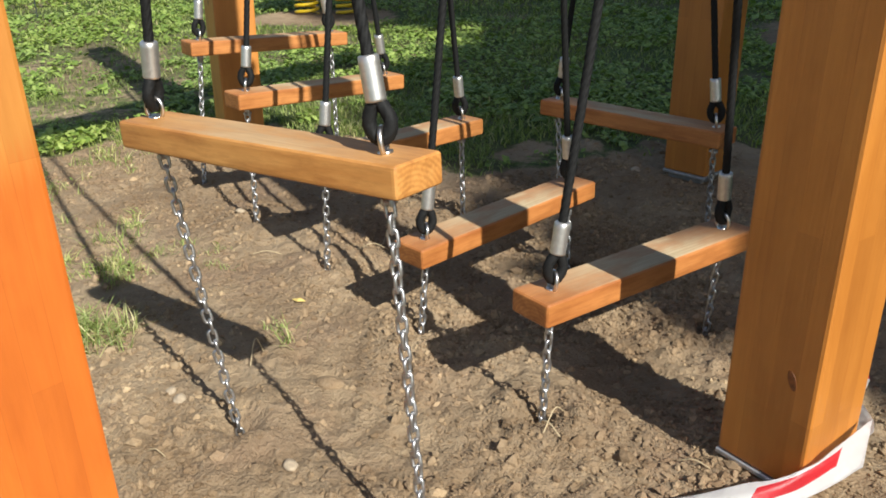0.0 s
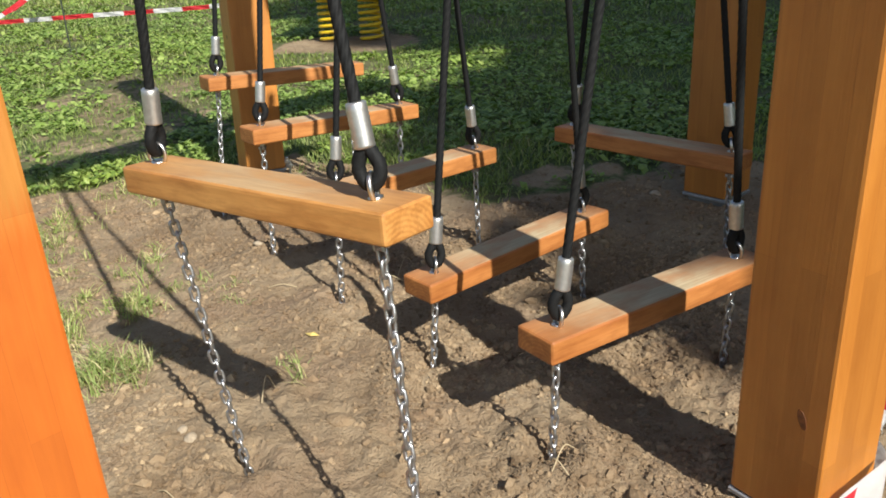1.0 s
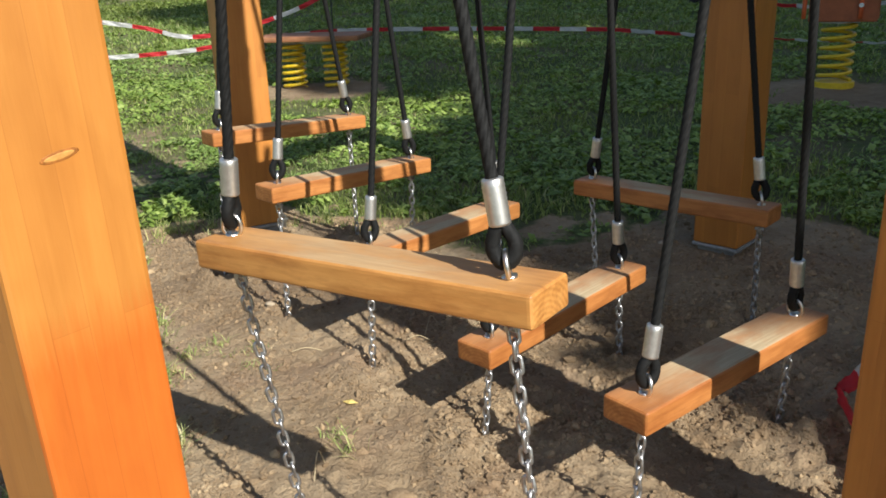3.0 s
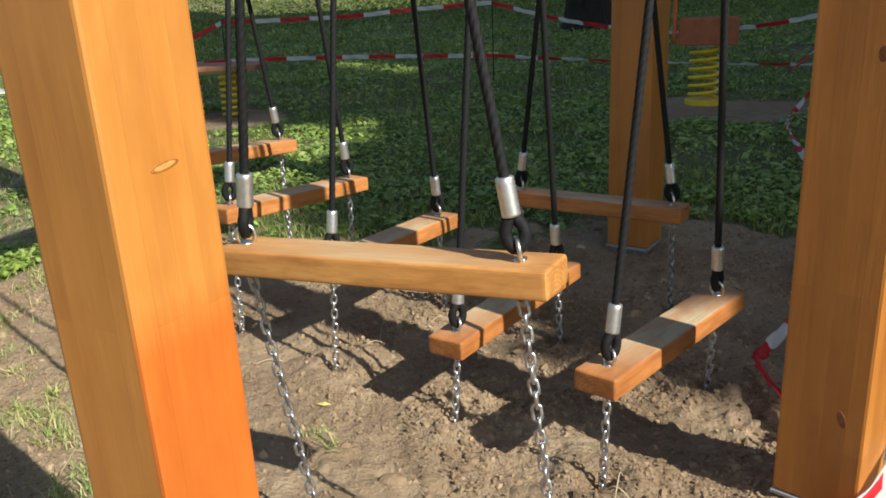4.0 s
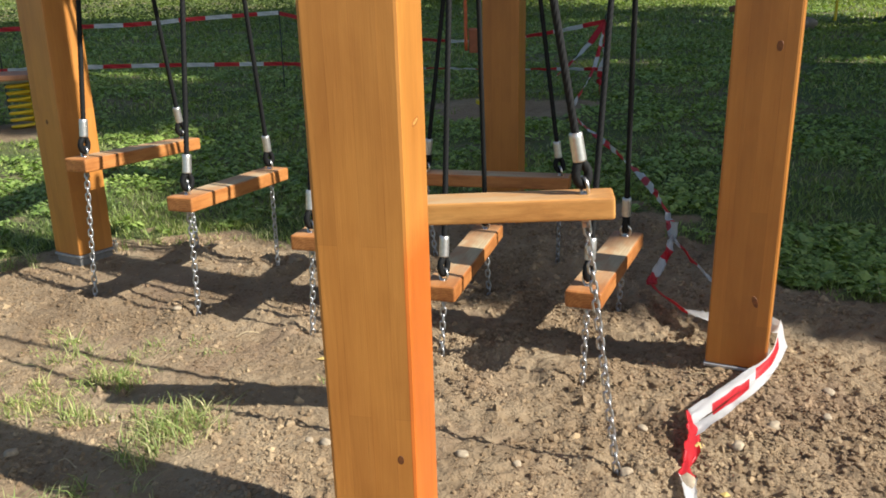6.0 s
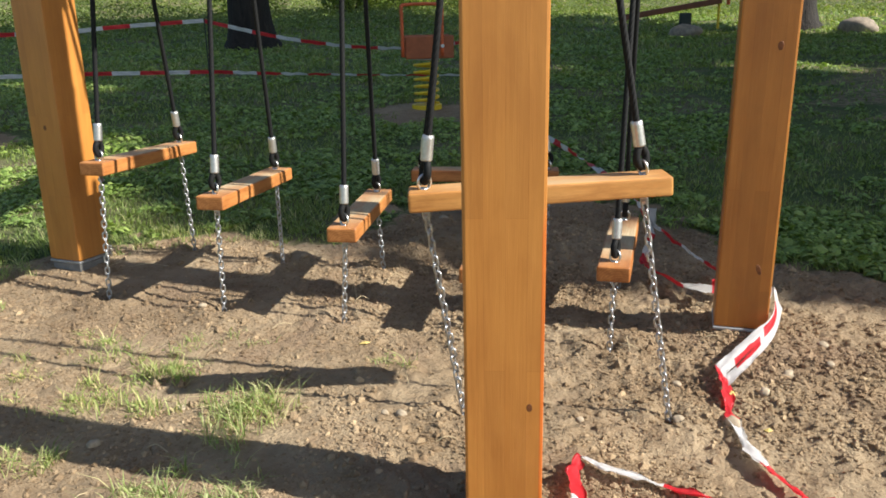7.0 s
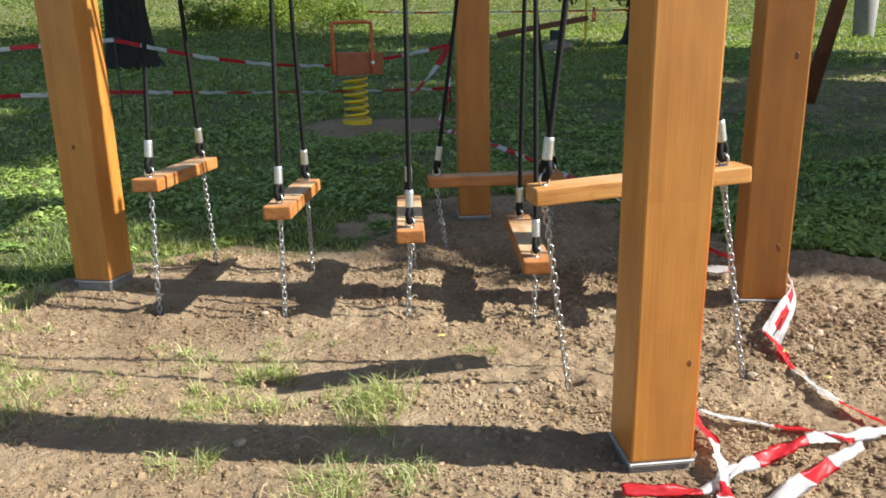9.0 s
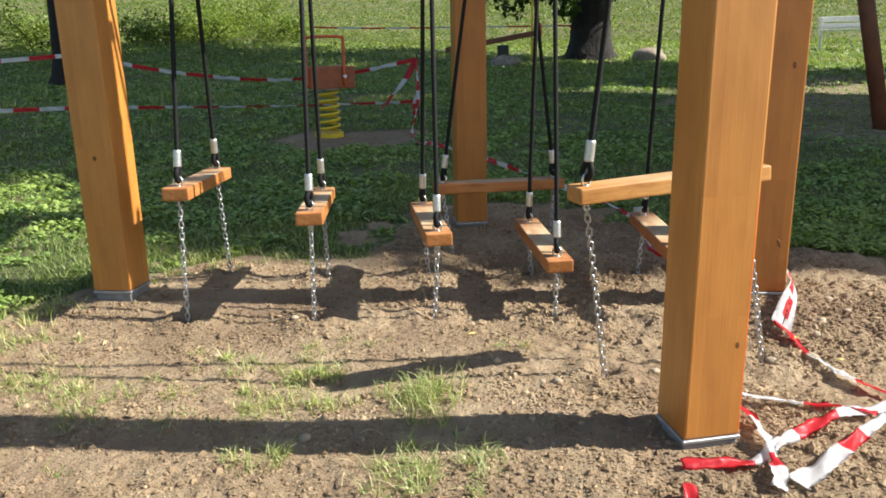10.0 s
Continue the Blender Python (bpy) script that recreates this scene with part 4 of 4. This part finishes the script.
def coil(bm, x, y, z0, z1, r, wire, turns):
    n = int(turns * 18)
    tube(bm, [(x + r * math.cos(2 * math.pi * turns * k / n), y + r * math.sin(2 * math.pi * turns * k / n), z0 + (z1 - z0) * k / n) for k in range(n + 1)], wire, 8)
    return bm


def spring_rider(x, y, yaw):
    z = float(height(x, y))
    ob = thing("spring_rider", pose(x, y, z, 0, 0, yaw), "red-brown rocking seat with handle frame on a yellow spring", "spring rider")
    part("spring", coil(bmesh.new(), 0, 0, 0.03, 0.40, 0.095, 0.0125, 6.5), yellow_paint, ob, "yellow coil spring", smooth=True)
    bm = bmesh.new()
    tube(bm, [(0, 0, -0.05), (0, 0, 0.025)], 0.125, 24)
    part("spring_foot", bm, yellow_paint, ob, "round yellow foot plate")
    bm = bmesh.new()
    tube(bm, [(0, 0, 0.39), (0, 0, 0.415)], 0.12, 20)
    part("spring_head", bm, plate_grey, ob)
    for sy in (-0.13, 0.13):
        bm = bmesh.new()
        box(bm, (0.39, 0.022, 0.18), pose(0.02, sy, 0.49), 0.01, 2)
        part("side_panel", bm, seat_brown, ob)
    bm = bmesh.new()
    box(bm, (0.36, 0.238, 0.025), pose(0.02, 0, 0.54), 0.006, 2)
    part("seat", bm, seat_brown, ob)
    bm = bmesh.new()
    box(bm, (0.3, 0.2, 0.02), pose(0, 0, 0.427), 0.003, 1)
    part("mounting_board", bm, seat_brown, ob)
    bm = bmesh.new()
    lo, hi = -0.2, 0.12
    tube(bm, smooth_path([(lo, -0.155, 0.42), (lo, -0.155, 0.7), (lo, -0.155, 0.79), (lo + 0.03, -0.155, 0.82), (hi - 0.03, -0.155, 0.82), (hi, -0.155, 0.79), (hi, -0.155, 0.7), (hi, -0.155, 0.42)], 5), 0.0135, 8)
    part("handle_frame", bm, red_paint, ob, "bent orange-red tube handle", smooth=True)
    bm = bmesh.new()
    tube(bm, [(0.12, -0.142, 0.5), (0.12, -0.18, 0.5)], 0.014, 10)
    part("bolt_cap", bm, bench_white, ob)


spring_rider(2.41, 5.57, -28)


def spring_board(x, y, yaw):
    z = float(height(x, y)) - 0.03
    ob = thing("spring_board", pose(x, y, z, 0, 0, yaw), "brown square standing board on two yellow coil springs", "spring board")
    bm = bmesh.new()
    box(bm, (0.84, 0.5, 0.04), pose(0, 0, 0.415), 0.012, 2)
    part("board", bm, board_brown, ob)
    bm = bmesh.new()
    box(bm, (0.56, 0.1, 0.03), pose(0, 0, 0.378), 0.004, 1)
    part("bearer", bm, plate_grey, ob)
    for sx in (-0.17, 0.17):
        part("spring", coil(bmesh.new(), sx, 0, 0.02, 0.362, 0.088, 0.013, 7), yellow_paint, ob, "yellow coil spring", smooth=True)
        bm = bmesh.new()
        tube(bm, [(sx, 0, -0.05), (sx, 0, 0.025)], 0.105, 20)
        part("spring_foot", bm, yellow_paint, ob, "round yellow foot plate")


spring_board(-1.12, 6.75, -8)

# ---- trees ----


def crown_leaves(name, clumps, n, size, material):
    """Many small leaves about clump middles (x, y, z, radius)."""
    c = np.array(clumps, float)
    k = rng.choice(len(c), n, p=c[:, 3] ** 2 / (c[:, 3] ** 2).sum())
    v = rng.normal(0, 1, (n, 3))
    v /= np.linalg.norm(v, axis=1)[:, None]
    p = c[k, :3] + v * (c[k, 3] * rng.uniform(0.25, 1, n) ** 0.6)[:, None]
    co, f = leaves(p[:, 0], p[:, 1], p[:, 2], size * rng.uniform(0.6, 1.4, n), 0.9)
    return raw_mesh(name, co, f, material)


def tree(x, y, r, high, label, crown_low, crown_high, spread, n, size, seed, limbs=7, lean=0.0, clump_count=64, taper=0.35, side_clumps=()):
    z = float(height(x, y))
    rnd = random.Random(seed)
    ob = thing("tree", pose(x, y, z), label, "tree")
    bm = bmesh.new()
    zs = [-0.3, 0.0, 0.15, 0.4, 0.9, 1.8, 3.2, 5.0, high * 0.7, high]
    rs = [1.75, 1.55, 1.28, 1.12, 1.02, 0.96, 0.88, 0.75, 0.45, 0.12]
    tube(bm, [(lean * max(q, 0) + 0.04 * math.sin(q * 1.3 + seed), 0.05 * math.sin(q + seed), q) for q in zs], [r * k for k in rs], 18)
    for v in bm.verts:
        a = math.atan2(v.co.y, v.co.x)
        k = 0.1 * math.sin(5 * a + seed) * max(0.0, 1 - max(v.co.z, 0) / 1.1)
        v.co.x *= 1 + k
        v.co.y *= 1 + k
    clumps = []
    for i in range(limbs):
        a, hz = 2 * math.pi * i / limbs + rnd.uniform(-0.4, 0.4), rnd.uniform(crown_low * 0.75, high * 0.8)
        L = spread * rnd.uniform(0.6, 0.95)
        pts = [Vector((lean * hz, 0, hz)), Vector((0.45 * L * math.cos(a) + lean * hz, 0.45 * L * math.sin(a), hz + 0.25 * L)), Vector((L * math.cos(a) + lean * hz, L * math.sin(a), hz + 0.35 * L))]
        tube(bm, smooth_path(pts, 4), [r * 0.34 * (1 - k / 9.5) for k in range(9)], 8)
        clumps.append((*pts[2], spread * 0.16))
    part("trunk", bm, bark, ob, "dark rough bark trunk", smooth=True)
    for i in range(clump_count):
        a, q = rnd.uniform(0, 2 * math.pi), rnd.uniform(0, 1)
        hz = crown_low + (crown_high - crown_low) * q
        ra = spread * (1.0 - taper * abs(2 * q - 0.8) ** 2) * rnd.uniform(0.1, 0.84) ** 0.8
        clumps.append((ra * math.cos(a), ra * math.sin(a), hz, spread * rnd.uniform(0.16, 0.26)))
    clumps += side_clumps
    part("crown", crown_leaves("crown", clumps, n, size, crown_mat), crown_mat, ob, "dense green leaf crown")
    return ob


tree(3.8, 12.5, 0.3, 13.0, "large tree with dark trunk on the shaded lawn", 7.0, 13.5, 2.8, 8000, 0.32, 3)
tree(13.0, 9.1, 0.38, 12.0, "large tree with low drooping twigs beside a boulder", 3.4, 12.0, 4.4, 9000, 0.32, 5)
tree(8.15, -3.09, 0.34, 9.6, "tall leafy tree shading the lawn", 2.0, 9.9, 3.4, 27000, 0.4, 8, 9, 0.0, 150, 0.85, [(-1.84, -1.35, q, 0.85) for q in (4.3, 4.9, 5.5, 6.1, 6.7)] + [(2.1, 1.54, q, 0.9) for q in (3.4, 4.2, 5.0)])
tree(13.4, 0.9, 0.36, 13.0, "tall leafy tree shading the lawn", 4.6, 15.5, 3.6, 17000, 0.42, 9, 9, 0.0, 120)
tree(12.3, -7.5, 0.4, 21.5, "tall leafy tree shading the lawn", 5.5, 19.0, 3.6, 21000, 0.45, 10, 9, 0.0, 110, 0.35, [(0.9, 0.6, q, 1.9) for q in (19.5, 21.0, 22.5, 24.0)])
tree(17.6, -6.2, 0.5, 26.0, "very tall leafy tree shading the far lawn", 16.5, 28.0, 4.6, 17000, 0.55, 12, 9, 0.0, 120)


def drooping_twigs():
    clumps = []
    for x, y, z, r in ((12.1, 9.7, 2.1, 0.5), (11.7, 10.1, 1.75, 0.4), (12.5, 8.4, 2.0, 0.45), (12.2, 9.2, 1.55, 0.3), (13.0, 7.7, 2.2, 0.5), (11.3, 10.6, 2.1, 0.5)):
        clumps.append((x, y, z, r))
    me = crown_leaves("low_branch", clumps, 1500, 0.14, crown_mat)
    tagged(new("low_branch_leaves", me), "low leafy twigs hanging before the trunk", "foliage", kind="stuff")


drooping_twigs()

# ---- far things across the lawn ----
rock("boulder", 12.75, 7.65, (0.36, 0.28, 0.2), stone, "rounded brown boulder on the far lawn", 2.0)
rock("boulder", 10.35, 9.35, (0.3, 0.22, 0.16), stone, "low dark boulder under the balance beam", 3.0)


def seesaw():
    x, y = 10.5, 9.75
    z = float(height(x, y))
    ob = thing("balance_beam", pose(x, y, z, 0, 0, -48), "brown tilted balance beam on a far playground", "seesaw")
    bm = bmesh.new()
    box(bm, (1.7, 0.13, 0.1), pose(-0.05, 0, 0.44, 0, -9, 0), 0.02)
    part("beam", bm, post_brown, ob)
    bm = bmesh.new()
    box(bm, (0.2, 0.24, 0.55), pose(0.2, 0, 0.1), 0.02)
    part("support", bm, dark_rod, ob)
    bm = bmesh.new()
    tube(bm, [(0.75, 0, 0.1), (0.75, 0, 1.9)], 0.022, 8)
    part("pole", bm, yellow_paint, ob, "thin yellow pole")
    bm = bmesh.new()
    tube(bm, smooth_path([(0.9, -0.1, 0.5), (0.9, -0.1, 0.72), (0.9, 0.1, 0.72), (0.9, 0.1, 0.5)], 4), 0.02, 6)
    part("handle", bm, red_paint, ob)


seesaw()
ribbon("barrier_tape", [(9.6, 13.7, 1.3), (10.3, 12.7, 1.25), (11.5, 11.0, 1.22), (12.75, 9.35, 1.2)], "far striped barrier tape tied to a tree", "", 0.032, (0, 10), 0.5)
ribbon("barrier_tape", [(12.72, 9.4, 1.2), (12.8, 9.2, 0.95), (12.85, 9.0, 0.7)], "loose tape end hanging at the tree", "", 0.06, (0, 60), 0.3)


def bench(x, y, yaw):
    z = float(height(x, y))
    ob = thing("park_bench", pose(x, y, z, 0, 0, yaw), "white slatted park bench at the far lawn", "bench")
    for i in range(3):
        bm = bmesh.new()
        box(bm, (1.0, 0.1, 0.035), pose(0, -0.14 + 0.13 * i, 0.44), 0.008)
        part("seat_slat", bm, bench_white, ob)
    for i in range(2):
        bm = bmesh.new()
        box(bm, (1.0, 0.03, 0.11), pose(0, 0.23, 0.53 + 0.14 * i, 8, 0, 0), 0.008)
        part("back_slat", bm, bench_white, ob)
    for sx in (-0.42, 0.42):
        bm = bmesh.new()
        box(bm, (0.05, 0.05, 0.44), pose(sx, -0.14, 0.21), 0.006)
        part("leg", bm, bench_white, ob)
        bm = bmesh.new()
        box(bm, (0.05, 0.05, 0.74), pose(sx, 0.2, 0.345, 6, 0, 0), 0.006)
        part("leg", bm, bench_white, ob)


bench(17.1, 5.3, -75)


def litter_bin(x, y):
    z = float(height(x, y))
    ob = thing("litter_bin", pose(x, y, z), "grey concrete litter bin on the lawn", "bin")
    bm = bmesh.new()
    tube(bm, [(0, 0, -0.05), (0, 0, 0.0), (0, 0, 0.78), (0, 0, 0.8)], [0.19, 0.2, 0.23, 0.21], 18)
    part("body", bm, concrete, ob, smooth=True)
    bm = bmesh.new()
    tube(bm, [(0, 0, 0.8), (0, 0, 0.83)], 0.2, 18)
    part("rim", bm, plate_grey, ob)


litter_bin(16.4, 6.1)


def timber_frame():
    """Brown round-timber A-frame of a swing."""
    a, b, top = Vector((6.0, 3.2, 0.0)), Vector((5.66, 1.93, 0.0)), Vector((5.8, 2.55, 2.9))
    ob = thing("swing_frame", pose(0, 0, 0), "brown timber A-frame of a swing", "swing frame")
    for p in (a, b):
        bm = bmesh.new()
        tube(bm, [(p.x, p.y, float(height(p.x, p.y)) - 0.1), p.lerp(top, 0.5).to_tuple(), top.to_tuple()], 0.07, 14)
        part("leg", bm, post_brown, ob, smooth=True)
    bm = bmesh.new()
    tube(bm, [top - Vector((0.2, -0.06, 0)), top + Vector((3.0, -0.9, 0))], 0.07, 14)
    part("top_rail", bm, post_brown, ob, smooth=True)


timber_frame()

# ---- distance: sunlit meadow, bushes and wood edge ----


def build_distance():
    n = 170000
    r = np.exp(rng.uniform(np.log(15.5), np.log(75), n))
    a = np.radians(rng.uniform(-40, 82, n))
    x, y = -1 + r * np.sin(a), 0.3 + r * np.cos(a)
    tall = 0.1 + 1.5 * np.clip(field(x, y, 3.5, 41) - 0.42, 0, 1) * np.clip((y - 0.55 * x - 7) / 5, 0, 1)
    keep = (y > 13.5) | (np.hypot(x, y) > 20)
    x, y, tall, r = x[keep], y[keep], tall[keep], r[keep]
    z = height(x, y, False) + rng.uniform(0.02, 1, len(x)) * tall
    co, f = leaves(x, y, z, 0.003 * r * rng.uniform(0.6, 1.5, len(x)), 0.6)
    tagged(new("meadow", raw_mesh("meadow", co, f, meadow_mat)), "sunlit tall meadow grass and low shrubs", "meadow", kind="stuff")
    clumps = []
    for k in range(120):
        w = math.radians(-50 + 140 * k / 119)
        d = 66 + 9 * math.sin(k * 2.3) + 4 * math.sin(k * 0.7)
        cx, cy = d * math.sin(w), d * math.cos(w)
        g = float(height(cx, cy, False))
        for q in range(3):
            clumps.append((cx + 2 * math.sin(k + q * 2.1), cy + 2 * math.cos(k * 1.7 + q), g + 1.2 + 2.6 * q, 2.6))
    me = crown_leaves("wood_edge", clumps, 40000, 0.9, meadow_mat)
    tagged(new("wood_edge", me), "dense bushes and trees at the park edge", "wood", kind="stuff")


build_distance()


def shrub(x, y, wide, high, seed):
    """A low leafy bush: a few stems and a loose crown of small leaves."""
    rnd = random.Random(seed)
    ob = thing("shrub", pose(x, y, float(height(x, y))), "low sunlit leafy shrub at the meadow's edge", "shrub", "shrubs on the far meadow")
    bm, clumps = bmesh.new(), []
    for k in range(9):
        a, d = 2 * math.pi * k / 9 + rnd.uniform(-0.3, 0.3), wide * rnd.uniform(0.15, 0.5)
        tip = Vector((d * math.cos(a), d * math.sin(a), high * rnd.uniform(0.45, 0.85)))
        tube(bm, [(0.1 * math.cos(a), 0.1 * math.sin(a), -0.1), tuple(tip * 0.6), tuple(tip)], [0.025, 0.016, 0.006], 6)
        clumps.append((*tip, wide * rnd.uniform(0.14, 0.22)))
        clumps.append((tip.x * 0.9, tip.y * 0.9, tip.z * 0.45, wide * rnd.uniform(0.14, 0.22)))
    part("stems", bm, bark, ob)
    part("leaves", crown_leaves("leaves", clumps, 2600, 0.085, shrub_mat), shrub_mat, ob, "yellow-green small leaves")


for i, (x, y, wide, high) in enumerate(((11.4, 20.2, 2.2, 0.9), (12.9, 21.6, 2.6, 1.1), (9.6, 19.6, 1.8, 0.75), (13.6, 19.3, 1.6, 0.7), (7.4, 21.5, 2.2, 0.9), (15.5, 23.0, 2.8, 1.2))):
    shrub(x, y, wide, high, 70 + i)

# ---- litter on the soil ----


def stem(x, y, length, yaw, arch):
    bm = bmesh.new()
    d = Vector((math.cos(radians(yaw)), math.sin(radians(yaw)), 0)) * length
    p = Vector(gz(x, y, 0.004))
    q = Vector(gz(x + d.x, y + d.y, 0.004))
    tube(bm, smooth_path([p, (p + q) / 2 + Vector((0, 0, arch)), q], 6), 0.0011, 5)
    solid("dry_stem", bm, dry_stem, "dry straw-coloured plant stem on the soil", "stem", group="dry stems on the soil")


for x, y, l, w, a in ((0.27, 1.37, 0.09, 60, 0.03), (0.3, 1.36, 0.07, 130, 0.02), (0.5, 1.3, 0.06, -40, 0.01), (-0.2, 2.2, 0.09, 20, 0.02), (0.38, 1.12, 0.05, 100, 0.012), (-0.35, 1.62, 0.07, 80, 0.05), (0.0, 2.32, 0.1, 10, 0.03), (-0.42, 1.3, 0.05, 150, 0.01)):
    stem(x, y, l, w, a)
for x, y, l, w, a in ((-0.78, 3.18, 0.2, -20, 0.02), (-0.7, 3.12, 0.16, -35, 0.012), (-0.14, 2.28, 0.1, 70, 0.04), (-0.5, 2.2, 0.08, 15, 0.01), (-1.0, 1.7, 0.07, 120, 0.015), (-1.25, 1.6, 0.06, 40, 0.01)):
    stem(x, y, l, w, a)


def fallen_leaf(x, y, s, yaw):
    co, f = leaves(np.array([0.0]), np.array([0.0]), np.array([0.0]), np.array([s]), 0.1)
    ob = new("fallen_leaf", raw_mesh("fallen_leaf", co, f, dry_leaf))
    ob.matrix_world = Matrix.Translation(gz(x, y, 0.008)) @ pose(0, 0, 0, 4, 8, yaw)
    tagged(ob, "small yellow fallen leaf on the soil", "leaf", "fallen leaves")


fallen_leaf(-0.31, 1.93, 0.04, 30)
fallen_leaf(0.28, 1.02, 0.025, 90)
fallen_leaf(0.2, 0.86, 0.022, 10)
